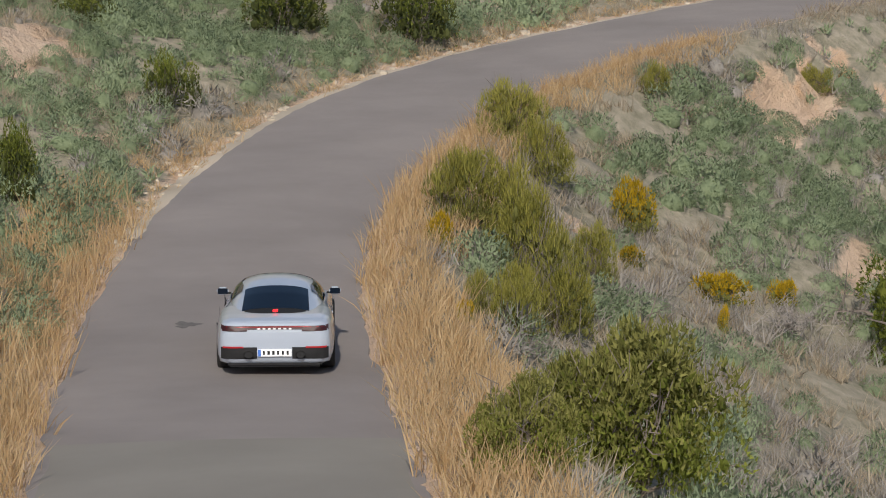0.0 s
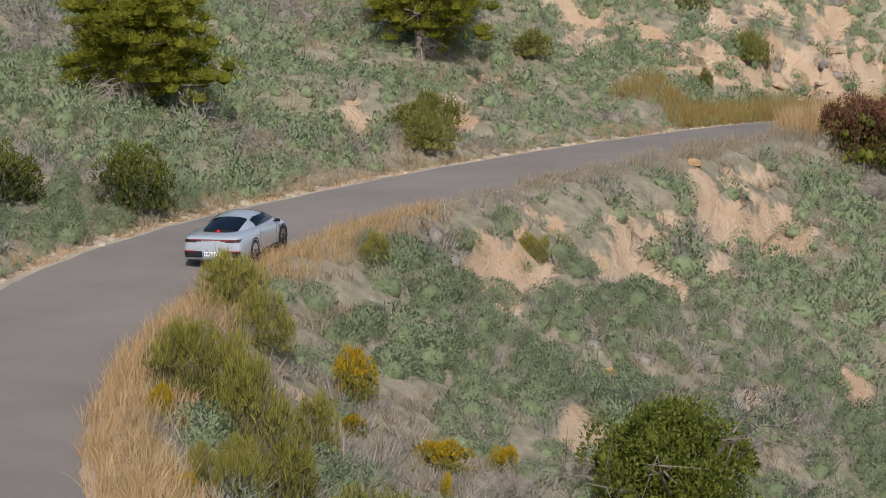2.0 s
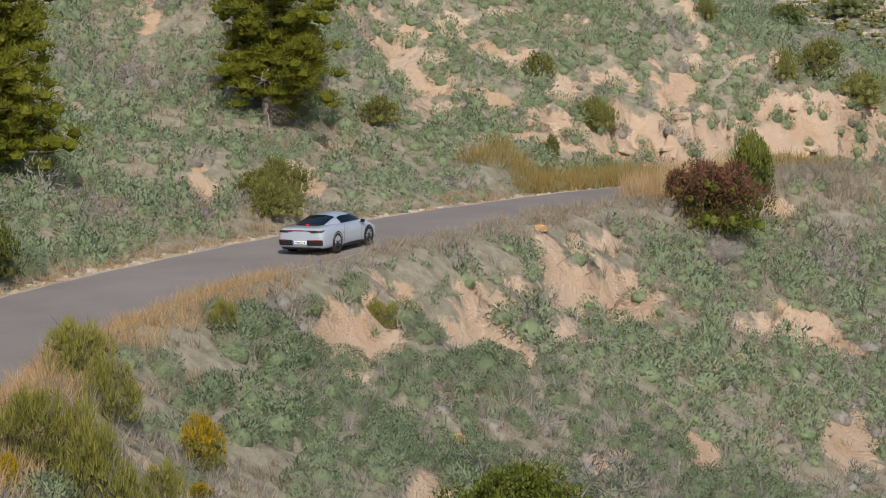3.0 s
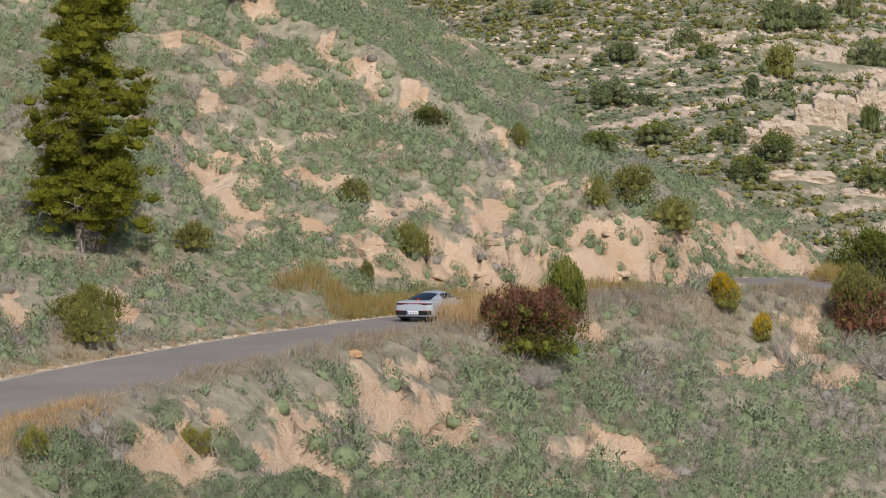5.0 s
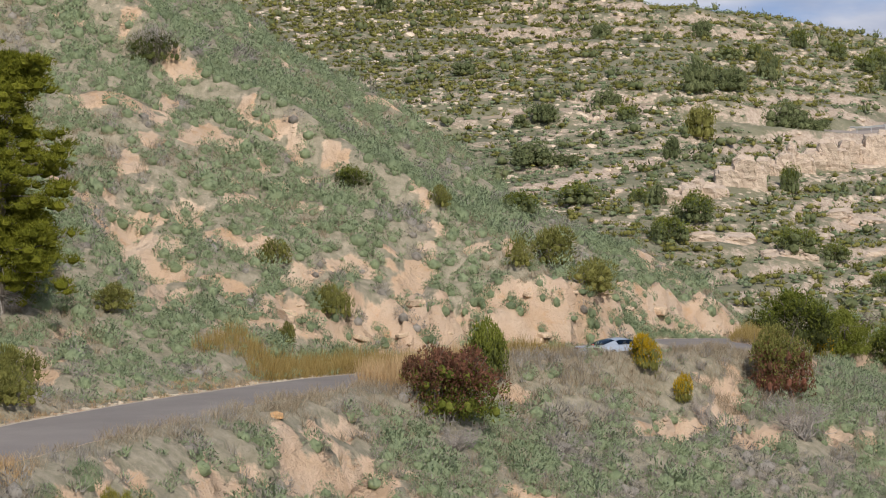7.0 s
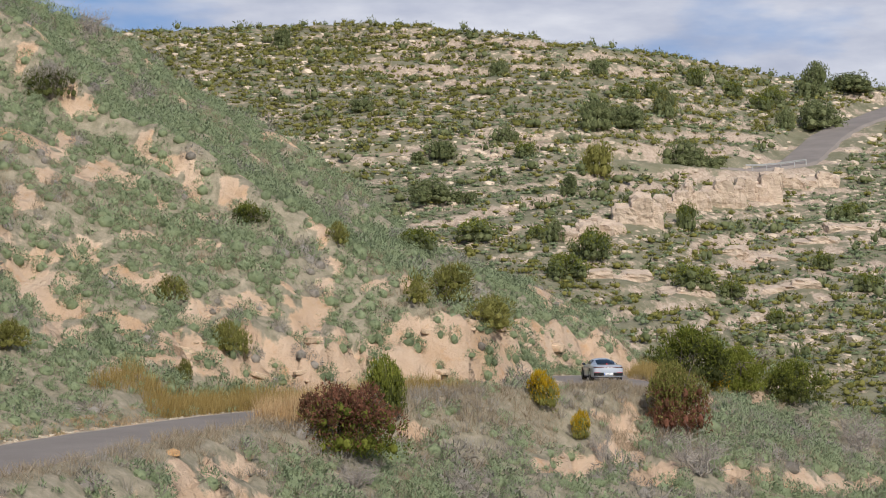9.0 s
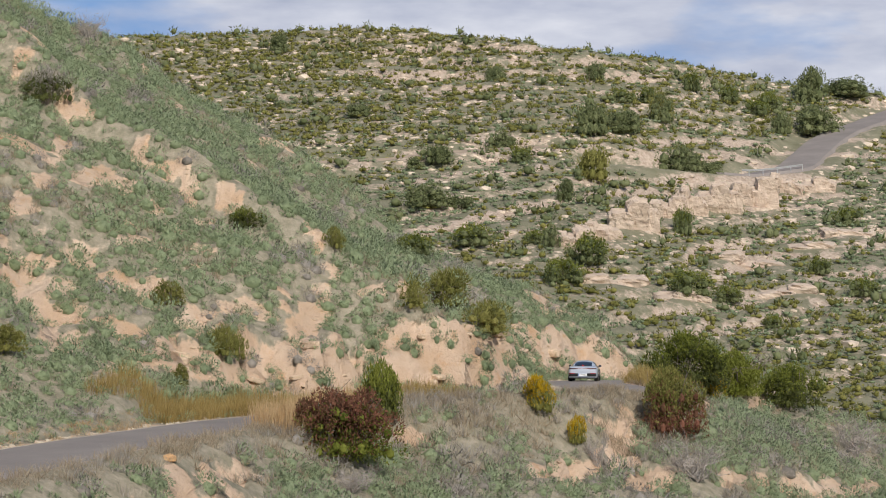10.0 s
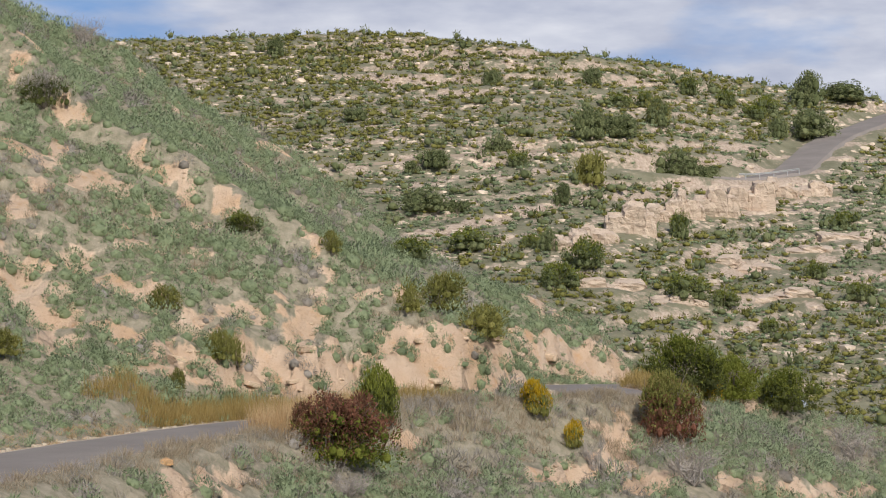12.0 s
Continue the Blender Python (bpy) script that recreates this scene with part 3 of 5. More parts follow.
def cushion(rng, sprays, length, width):
    """A rounded, uneven cushion of small leaves about 1 m in radius: verts, tris, number of leaf tris, normals."""
    knobs = rng.randn(9, 3) + [0, 0, 0.5]
    knobs /= np.linalg.norm(knobs, axis=1)[:, None]
    swell = rng.uniform(0.12, 0.42, 9)

    def radius(q):
        near = np.clip((q @ knobs.T - 0.55) / 0.45, 0, 1)
        return 0.66 + (near ** 1.5 * swell).max(1)

    squash = np.array([1.0, rng.uniform(0.75, 1.1), 0.85])
    q = rng.randn(sprays, 3)
    q[:, 2] = np.abs(q[:, 2]) * 1.1 - 0.25
    q /= np.linalg.norm(q, axis=1)[:, None]
    p = q * (radius(q) * rng.uniform(0.70, 1.0, sprays))[:, None] * squash + [0, 0, 0.12]
    d = np.cross(q, rng.randn(sprays, 3))
    d = 0.75 * d / np.linalg.norm(d, axis=1)[:, None] + 0.55 * q + [0, 0, 0.45] + 0.2 * rng.randn(sprays, 3)
    d /= np.linalg.norm(d, axis=1)[:, None]
    side = np.cross(d, q + 0.30 * rng.randn(sprays, 3))
    side *= width * rng.uniform(0.35, 0.65, (sprays, 1)) / (np.linalg.norm(side, axis=1)[:, None] + 1e-9)
    v = np.stack([p - side, p + side, p + d * length * rng.uniform(0.6, 1.3, (sprays, 1))], 1).reshape(-1, 3)
    f = np.arange(3 * sprays).reshape(-1, 3)
    n = q + [0, 0, 0.25] + 0.30 * rng.randn(sprays, 3)
    inner = ICO_V * 0.42 * squash + [0, 0, 0.05]
    m = ICO_V
    every = np.vstack([np.repeat(n, 3, axis=0), m])
    v, f2 = join([(v, f), (inner, ICO_F)])
    return v, f2, len(f), every / np.linalg.norm(every, axis=1)[:, None]


def tuft(rng, blades=26, high=1.0, spread=0.32, lean=0.32, width=0.03):
    """A clump of grass one metre high."""
    n = blades
    a = rng.uniform(0, 6.283, n)
    r = spread * np.sqrt(rng.uniform(0, 1, n))
    p = np.stack([r * np.cos(a), r * np.sin(a), np.zeros(n) - 0.03], 1)
    tip = p + np.stack([lean * rng.randn(n), lean * rng.randn(n), high * rng.uniform(0.5, 1.1, n)], 1)
    s = np.cross(tip - p, rng.randn(n, 3))
    s /= np.linalg.norm(s, axis=1)[:, None]
    w = width * rng.uniform(0.7, 1.4, (n, 1))
    mid = (p + tip) / 2 + np.array([0, 0, 0.08])
    V = np.stack([p - s * w * 0.35, p + s * w * 0.35, mid + s * w * 0.5, mid - s * w * 0.5, tip], 1).reshape(-1, 3)
    b = np.arange(n)[:, None] * 5
    if blades > 20:
        V = V.reshape(n, 5, 3)[:, [0, 1, 4]].reshape(-1, 3)
        return V, np.arange(3 * n).reshape(-1, 3)
    return V, np.vstack([b + [0, 1, 2], b + [0, 2, 3], b + [3, 2, 4]])


def stone(rng, flat=0.6):
    v = ICO_V * rng.uniform(0.7, 1.15, (len(ICO_V), 1)) * np.array([1, rng.uniform(0.6, 1), flat])
    v = np.sign(v) * np.abs(v) ** 0.72
    return v, ICO_F


def limb(points, radii, sides=6):
    """A tapered round limb along points."""
    P = np.array(points, float)
    t = np.gradient(P, axis=0)
    t /= np.linalg.norm(t, axis=1)[:, None] + 1e-9
    ref = np.array([0.31, 0.95, 0.05])
    a = np.cross(t, ref)
    a /= np.linalg.norm(a, axis=1)[:, None] + 1e-9
    b = np.cross(t, a)
    th = np.arange(sides) * 2 * np.pi / sides
    V = (P[:, None] + np.array(radii)[:, None, None] * (a[:, None] * np.cos(th)[None, :, None] + b[:, None] * np.sin(th)[None, :, None])).reshape(-1, 3)
    F = []
    for i in range(len(P) - 1):
        for k in range(sides):
            q = [i * sides + k, i * sides + (k + 1) % sides, (i + 1) * sides + (k + 1) % sides, (i + 1) * sides + k]
            F += [[q[0], q[1], q[2]], [q[0], q[2], q[3]]]
    return V, np.array(F)


def branchy(rng, n=9, reach=1.0, high=1.0, thick=0.03, forks=2):
    """Bare crooked branches from one root."""
    made = []
    for k in range(n):
        a = rng.uniform(0, 6.283)
        p = [np.zeros(3)]
        d = np.array([np.cos(a) * reach, np.sin(a) * reach, high]) * rng.uniform(0.6, 1.1)
        for j in range(1, 6):
            p.append(d * j / 5 * np.array([1, 1, 1.0]) + 0.09 * rng.randn(3))
        made.append(limb(p, thick * np.linspace(1, 0.25, 6), 4))
        for f in range(forks):
            j = rng.randint(2, 5)
            e = p[j] + np.array([rng.randn() * 0.28 * reach, rng.randn() * 0.28 * reach, rng.uniform(0.0, 0.45) * high])
            made.append(limb([p[j], (p[j] + e) / 2 + 0.04 * rng.randn(3), e], thick * np.array([0.5, 0.35, 0.15]), 3))
    return join(made)


def spread(name, variants, x, y, size, tall, mat, label, category, seed=1, sink=0.03, inner=None):
    """Countless small plants or stones as one object."""
    rng = np.random.RandomState(seed)
    z = height(x, y)
    pick, turn = rng.randint(0, len(variants), len(x)), rng.uniform(0, 6.283, len(x))
    V, F, I, N, n = [], [], [], [], 0
    for k, (v, f, *leafy_n) in enumerate(variants):
        m = np.where(pick == k)[0]
        if not len(m):
            continue
        c, s = np.cos(turn[m])[:, None], np.sin(turn[m])[:, None]
        w = np.empty((len(m), len(v), 3))
        w[:, :, 0] = (v[None, :, 0] * c - v[None, :, 1] * s) * size[m][:, None] + x[m][:, None]
        w[:, :, 1] = (v[None, :, 0] * s + v[None, :, 1] * c) * size[m][:, None] + y[m][:, None]
        w[:, :, 2] = v[None, :, 2] * tall[m][:, None] + z[m][:, None] - sink
        V.append(w.reshape(-1, 3))
        F.append((f[None] + (np.arange(len(m)) * len(v))[:, None, None]).reshape(-1, 3) + n)
        n += len(m) * len(v)
        if leafy_n:
            I.append(np.tile(np.arange(len(f)) >= leafy_n[0], len(m)))
            q = leafy_n[1]
            N.append(np.stack([q[None, :, 0] * c - q[None, :, 1] * s, q[None, :, 0] * s + q[None, :, 1] * c, np.repeat(q[None, :, 2], len(m), 0)], -1).reshape(-1, 3))
    ob = new(name, np_mesh(name, np.vstack(V), np.vstack(F), [mat, inner or M_CORE_SHADE] if I else mat, np.concatenate(I) if I else None, flat=not I, normals=np.vstack(N) if N else None))
    return tagged(ob, label, category, kind="stuff")


def R(seed):
    return np.random.RandomState(seed)


def in_view(x, y, lo=-29.5, hi=11.5):
    az = np.degrees(np.arctan2(x, y))
    return (az > lo) & (az < hi)


def cells(step, x0, x1, y0, y1, seed):
    gx, gy = np.meshgrid(np.arange(x0, x1, step), np.arange(y0, y1, step))
    r = R(seed)
    return (gx + r.uniform(-0.5, 0.5, gx.shape) * step).ravel(), (gy + r.uniform(-0.5, 0.5, gx.shape) * step).ravel()


BROOM_AT = [(-16.4, 52.3, 0.89, 1.79), (-15.5, 53.3, 0.9, 2.17), (-14.6, 51.2, 0.98, 2.31), (-13.6, 50.2, 0.85, 1.7), (-13.2, 45.4, 0.57, 1.34), (-18.4, 63.0, 1.07, 1.71), (-17.1, 61.3, 0.9, 1.66), (-17.4, 56.6, 0.71, 1.16), (-13.9, 48.0, 0.65, 1.52), (-13.9, 54.1, 0.67, 1.46), (-17.0, 73.0, 0.57, 0.98), (-13.8, 81.7, 0.63, 1.08), (-13.9, 45.5, 0.36, 0.93)]
LENTISK_AT = [(-8.4, 35.2, 1.73, 2.6), (-8.6, 30.1, 0.78, 1.36), (-10.9, 41.2, 0.74, 1.39), (-25.9, 77.9, 1.38, 2.32), (-29.0, 74.3, 1.56, 1.91), (-27.7, 62.9, 0.82, 1.64), (-24.5, 47.8, 0.53, 1.75), (-32.9, 68.7, 0.99, 0.99), (-10.9, 142.4, 1.09, 1.24)]
SPURGE_AT = [(-20.2, 95.6, 1.3, 1.5), (-21.3, 99.2, 1.32, 1.2), (-21.0, 101.5, 1.13, 1.4), (-14.1, 131.6, 0.93, 1.29), (-6.2, 142.2, 0.77, 1.24), (-0.4, 142.7, 2.17, 2.17), (2.1, 141.5, 1.85, 1.85), (-1.9, 139.4, 0.91, 1.21), (-10.8, 130.7, 1.0, 1.71), (-11.1, 128.8, 0.98, 1.41), (-12.7, 124.0, 0.54, 1.08), (-19.8, 115.5, 1.15, 1.27)]
YELLOW_AT = [(-15.1, 62.7, 0.63, 1.33), (-12.4, 60.6, 0.81, 0.87), (-14.4, 59.6, 0.37, 0.6), (-16.0, 49.8, 0.34, 0.74), (-13.5, 43.4, 0.22, 0.44), (-11.3, 63.0, 0.49, 0.7), (4.3, 123.7, 0.89, 1.75), (6.2, 123.6, 0.57, 1.35), (16.9, 165.6, 1.0, 1.81), (-11.7, 57.6, 0.16, 0.64)]
RED_AT = [(-4.3, 108.7, 2.31, 3.31)]
REDOLIVE_AT = [(11.0, 128.9, 2.04, 3.52)]
COLUMN_AT = [(-2.9, 115.7, 0.78, 2.89)]
GREEN_AT = [(15.1, 164.6, 3.23, 3.77), (22.8, 172.9, 2.46, 3.22), (19.2, 181.2, 1.19, 2.38)]
DEADBUSH_AT = [(26.7, 169.8, 2.06, 2.99), (11.9, 123.3, 2.02, 2.42), (-11.0, 61.4, 1.15, 1.09), (-24.9, 180.6, 1.39, 2.38), (-3.9, 105.1, 1.37, 1.37), (7.1, 122.8, 0.67, 1.6)]
GREYTOP_AT = [(-22.7, 147.5, 1.78, 2.43)]
GREENTREE_AT = [(18.9, 170.4, 2.24, 3.43), (-7.3, 64.2, 2.6, 3.79)]
PINE_AT = [(-30.3, 90.4, 3.11, 8.7), (-23.7, 110.7, 3.15, 11.32)]
CLAYMARK_AT = [(-13.0, 83.1, 0.27, 0.46), (-10.4, 75.1, 0.23, 0.41), (-13.1, 82.7, 0.22, 0.36), (-10.2, 96.0, 0.29, 0.42)]
FARBUSH_AT = [(-2.5, 317.6, 3.45, 2.9), (1.6, 319.2, 2.08, 1.73), (14.9, 320.9, 1.47, 2.65), (12.1, 296.2, 1.29, 2.45), (-0.9, 341.2, 2.04, 2.67), (-4.2, 340.0, 1.48, 1.63), (7.6, 353.9, 2.31, 2.92), (19.8, 359.5, 2.74, 4.7), (31.2, 378.3, 2.06, 3.71), (31.3, 347.4, 3.41, 3.64), (35.3, 349.8, 2.29, 2.14), (59.4, 421.8, 3.47, 5.56), (66.1, 428.5, 5.18, 3.2), (-12.8, 375.0, 2.04, 2.04), (-27.4, 423.9, 1.94, 2.96), (22.8, 397.3, 1.73, 2.77), (7.7, 399.5, 1.74, 3.04), (56.2, 398.1, 4.81, 4.37), (50.7, 392.3, 1.72, 3.44), (25.2, 363.5, 3.17, 3.56)]
FARBUSH2_AT = [(26.3, 278.8, 2.89, 2.92), (30.3, 279.6, 1.83, 1.96), (14.2, 181.8, 1.09, 1.67), (43.2, 299.3, 1.81, 1.97), (15.6, 288.0, 2.66, 3.45), (12.7, 280.5, 2.44, 2.75), (-2.3, 171.0, 1.49, 1.49), (3.1, 297.2, 2.91, 2.58), (10.3, 298.6, 1.3, 1.62), (48.2, 403.9, 2.21, 2.48), (51.1, 409.2, 2.24, 3.14), (44.2, 407.6, 1.78, 2.67), (38.5, 408.2, 1.78, 3.12), (30.4, 388.8, 1.7, 2.54), (25.8, 384.7, 1.89, 2.1), (9.5, 341.5, 1.86, 2.08), (46.1, 287.1, 1.9, 2.21), (50.7, 329.3, 2.17, 2.54), (28.5, 312.7, 1.54, 3.41), (34.1, 271.5, 1.19, 1.49)]
FARTREE_AT = [(19.3, 333.4, 2.4, 4.5), (31.3, 379.5, 2.28, 3.97)]
FARBLOCK_AT = [(14.3, 296.5, 1.94, 2.58), (18.1, 301.1, 1.97, 2.62), (22.5, 308.0, 2.85, 4.36), (27.2, 319.2, 2.09, 3.13), (30.7, 323.7, 1.77, 3.89), (34.8, 329.0, 2.7, 4.46), (39.9, 336.0, 2.76, 4.56), (45.4, 347.0, 2.28, 2.89), (50.3, 349.6, 2.3, 2.46), (18.2, 281.8, 3.38, 1.5), (35.4, 301.1, 3.63, 1.3), (25.4, 277.2, 2.72, 1.1), (37.4, 286.0, 3.13, 1.2), (49.8, 322.2, 3.19, 1.2), (44.3, 312.5, 2.74, 1.0)]

TAKEN = np.array([(x, y, r) for l in (BROOM_AT, LENTISK_AT, SPURGE_AT, YELLOW_AT, RED_AT, REDOLIVE_AT, COLUMN_AT, GREEN_AT, DEADBUSH_AT, GREENTREE_AT) for x, y, r, h in l])


def free(x, y, gap=0.75):
    ok = np.ones(len(x), bool)
    for cx, cy, r in TAKEN:
        ok &= (x - cx) ** 2 + (y - cy) ** 2 > (r * gap) ** 2
    return ok


def planted(yr, s):
    """The stretch of slope on either side of the road that carries single plants."""
    hi = np.interp(yr, [20, 28, 44, 60, 84, 140, 172, 190], [6, 10.5, 16, 20, 22, 20, 18, 6])
    lo = np.interp(yr, [20, 44, 60, 76, 100, 120, 128, 134, 145, 156, 168, 174, 186], [-4.5, -7.5, -13, -21, -33, -40, -40, -34, -38, -44, -50, -20, -14])
    return (s < hi) & (s > lo)


# grey-green scrub over the slopes
X, Y = cells(0.86, -60, 42, 26, 205, 41)
rng = R(42)
ID, S = beside(X, Y)
bare = on_grid(BARE, X, Y)
near_rocky = on_grid(ROCKY, X, Y)
YR = LINE[ID, 1]
HILLY = smooth(106, 124, YR) * (S < 0)
lush = 0.76 - 0.06 * (S > 0) + 0.10 * smooth(60, 75, Y) + (0.35 + 0.20 * (S > 0)) * wave(X, Y, 0.16, 51) - 0.62 * smooth(78, 60, Y) * (S > 0) + 0.34 * HILLY - 0.36 * (S > 0) * (1 - smooth(7, 10, S)) * smooth(114, 120, YR) * (1 - smooth(146, 156, YR))
pull_off = (S < 0) & (S > -6.6) & (YR > 111) & (YR < 132)
edge_grass = (S > 0) & (S < 4.6 + 0.8 * wave(X, Y, 0.5, 52)) & (YR < 100)
keep = in_view(X, Y) & planted(YR, S) & (np.abs(S) > 3.5) & ~((S > 0) & (S < 4.7) & (YR > 80) & (YR < 122)) & ~edge_grass & ~pull_off & ~((S > 0) & (S < 6.2) & (YR > 126) & (YR < 166)) & (near_rocky < 0.4) & free(X, Y)
keep &= rng.uniform(0, 1, len(X)) < np.clip(lush, 0.05, 0.97) * (1 - (0.94 - 0.20 * HILLY) * smooth(0.40, 0.80, bare))
SX, SY = X[keep], Y[keep]
ssize = rng.uniform(0.36, 0.74, len(SX)) * (1.15 + 0.03 * HILLY[keep]) * np.where(rng.uniform(0, 1, len(SX)) < 0.15, 1.45, 1.0)
stall = ssize * rng.uniform(0.85, 1.35, len(SX))
SAGE_NEAR = [cushion(R(60 + k), 1050, 0.095, 0.036) for k in range(6)]
SAGE_MID = [cushion(R(70 + k), 230, 0.15, 0.070) for k in range(6)]
D = np.hypot(SX, SY)
isgrey = (wave(SX, SY, 0.35, 53) + rng.randn(len(SX)) * 0.55) > 0.85
order = np.argsort(D + 1e3 * isgrey)
singles = order[:280]
rest = np.ones(len(SX), bool)
rest[singles] = False
sage_meshes = [np_mesh("sage_bush", v, f, M_SAGE, normals=q) for v, f, c, q in SAGE_NEAR]
for n, k in enumerate(singles):
    ob = new("sage_bush", sage_meshes[n % 6])
    ob.matrix_world = Matrix.LocRotScale((SX[k], SY[k], height(SX[k], SY[k]) - 0.04), Euler((0, 0, rng.uniform(0, 6.28))), (ssize[k], ssize[k], stall[k]))
    tagged(ob, "rounded grey-green sage bush on the dry slope", "bush", "sage bushes on the slopes")
m = rest & ~isgrey & (D < 85)
spread("sage_scrub", SAGE_NEAR, SX[m], SY[m], ssize[m], stall[m], M_SAGE, "dense grey-green sage scrub on the slope", "scrub", 2, inner=M_SAGE)
m = rest & ~isgrey & (D >= 85)
spread("sage_scrub", SAGE_MID, SX[m], SY[m], ssize[m], stall[m], M_SAGE, "grey-green sage scrub covering the hillside", "scrub", 3, inner=M_SAGE)
m = isgrey
GREY_BUSH = [cushion(R(80 + k), 150, 0.26, 0.045) for k in range(4)]
spread("dry_scrub", GREY_BUSH, SX[m], SY[m], ssize[m], stall[m], M_GREY, "dry lilac-grey twiggy scrub on the slope", "scrub", 4, inner=M_GREY)

# sage along the foot of the cut bank
r = R(58)
n = 240
j = np.searchsorted(LINE[:, 1], np.where(np.arange(n) < 44, r.uniform(143, 158, n), r.uniform(116, 168, n)))
away = np.where(np.arange(n) < 44, 3.5 + 1.6 * r.uniform(0, 1, n), 4.0 + 4.2 * smooth(110, 120, LINE[j, 1]) * (1 - smooth(128, 142, LINE[j, 1])) + r.uniform(-0.6, 3.4, n))
fx, fy = LINE[j, 0] - RIGHT[j, 0] * away, LINE[j, 1] - RIGHT[j, 1] * away
spread("sage_scrub", SAGE_MID, fx, fy, r.uniform(0.30, 0.80, n), r.uniform(0.40, 1.0, n), M_SAGE, "grey-green sage crowding the foot of the cut bank", "scrub", 18, inner=M_SAGE)

# small herbs that fill the gaps
X, Y = cells(0.62, -55, 40, 26, 200, 43)
ID, S = beside(X, Y)
bare = on_grid(BARE, X, Y)
u = R(44).uniform(0, 1, len(X))
base = in_view(X, Y) & planted(LINE[ID, 1], S) & (np.abs(S) > 3.0) & (on_grid(ROCKY, X, Y) < 0.4) & free(X, Y, 0.6)
patchy = wave(X, Y, 0.22, 54)
keep = base & (u < np.where(bare > 0.55, 0.08, 0.58 + 0.15 * (S < 0))) & ~((S > 0) & (S < 4.2) & (Y < 95))
straw = keep & (patchy + (0.25 + 0.65 * smooth(66, 52, Y)) * (S > 0) > 0.1)
herb = keep & ~straw
TUFT = [tuft(R(90 + k), 30, 1.0, 0.38, 0.30, 0.055) for k in range(5)]
r = R(45)
n = straw.sum()
spread("dry_grass", TUFT, X[straw], Y[straw], r.uniform(0.5, 1.0, n), r.uniform(0.25, 0.62, n), M_STRAW, "pale dry grass tufts between the bushes", "grass", 5)
g2 = base & (R(46).uniform(0, 1, len(X)) < 0.25 + 0.36 * (S > 0) + 0.30 * (S > 0) * smooth(74, 56, Y) + 0.5 * (S > 0) * (S < 10) * smooth(112, 120, Y)) & (bare < 0.5) & (wave(X, Y, 0.3, 55) > -0.15) & (S > 3.6)
n = g2.sum()
spread("dry_grass", TUFT, X[g2], Y[g2], r.uniform(0.6, 1.1, n), r.uniform(0.30, 0.70, n), M_GREY, "lilac-grey dead grass on the lower slope", "grass", 6)
n = herb.sum()
HERB = [bush(R(100 + k), 3, 8, 0.60, 0.18, 0.8, 0) for k in range(4)]
spread("low_herbs", HERB, X[herb], Y[herb], r.uniform(0.16, 0.34, n), r.uniform(0.16, 0.36, n), M_SAGE, "low grey-green herbs between the bushes", "herbs", 7)

# tall tan grass along the verges
X, Y = cells(0.30, -42, 26, 24, 176, 47)
ID, S = beside(X, Y)
YR = LINE[ID, 1]
u, w1 = R(48).uniform(0, 1, len(X)), wave(X, Y, 0.45, 56)
rt = (S > 2.55) & (S < 4.3 + 0.7 * w1) & (YR < 82) & (u < 0.75)
rt2 = (S > 2.7) & (S < 4.4 + 0.9 * w1 + 2 * (YR > 115)) & (YR >= 82) & (YR < 172) & (u < 0.30 + 0.25 * w1 + 0.4 * (YR > 115))
lt = (S < -2.6) & (S > -4.6 - 0.9 * w1) & (YR < 56) & (u < 0.8 * smooth(58, 46, YR))
lt2 = (S < -2.62) & (S > -4.2) & (YR >= 54) & (YR < 112) & (u < 0.22 + 0.16 * w1)
TALL = [tuft(R(110 + k), 19, 1.0, 0.22, 0.20, 0.012) for k in range(6)]
r = R(49)
m = in_view(X, Y, -31, 12) & (rt | lt | lt2)
n = m.sum()
spread("tall_grass", TALL, X[m], Y[m], r.uniform(0.8, 1.4, n), r.uniform(0.35, 0.88, n) * np.where(YR[m] > 70, 0.75, 1) * np.where((S[m] < 0) & (YR[m] > 54), 0.6, 1), M_TAN, "tall tan dry grass along the road verge", "grass", 8)
m = (S > 2.5) & (S < 4.6) & (YR > 108.5) & (YR < 118.5) & (u < 0.95)
n = m.sum()
spread("tall_grass", TALL, X[m], Y[m], r.uniform(0.9, 1.5, n), r.uniform(1.15, 1.6, n), M_TAN, "tall straw-coloured grass at the bend", "grass", 17)
m = in_view(X, Y, -31, 12) & rt2
n = m.sum()
spread("tall_grass", TALL, X[m], Y[m], r.uniform(0.9, 1.5, n), r.uniform(0.25, 0.60, n) * np.where((YR[m] > 114) & (YR[m] < 124), 1.3, np.where(YR[m] > 134, 0.55, 1)), M_STRAW, "pale feathery grass beside the road", "grass", 9)
m = (S < -2.9) & (S > -6.8 - 0.6 * w1) & (YR > 112 + 1.0 * w1) & (YR < 131) & (u < 0.70)
m |= (S > 2.6) & (S < 5.0) & (YR > 146) & (YR < 170) & (u < 0.5)
n = m.sum()
spread("rust_grass", TALL, X[m], Y[m], r.uniform(0.9, 1.5, n), r.uniform(0.60, 1.25, n), M_RUST, "rust-brown tall grass on the roadside flat", "grass", 10)


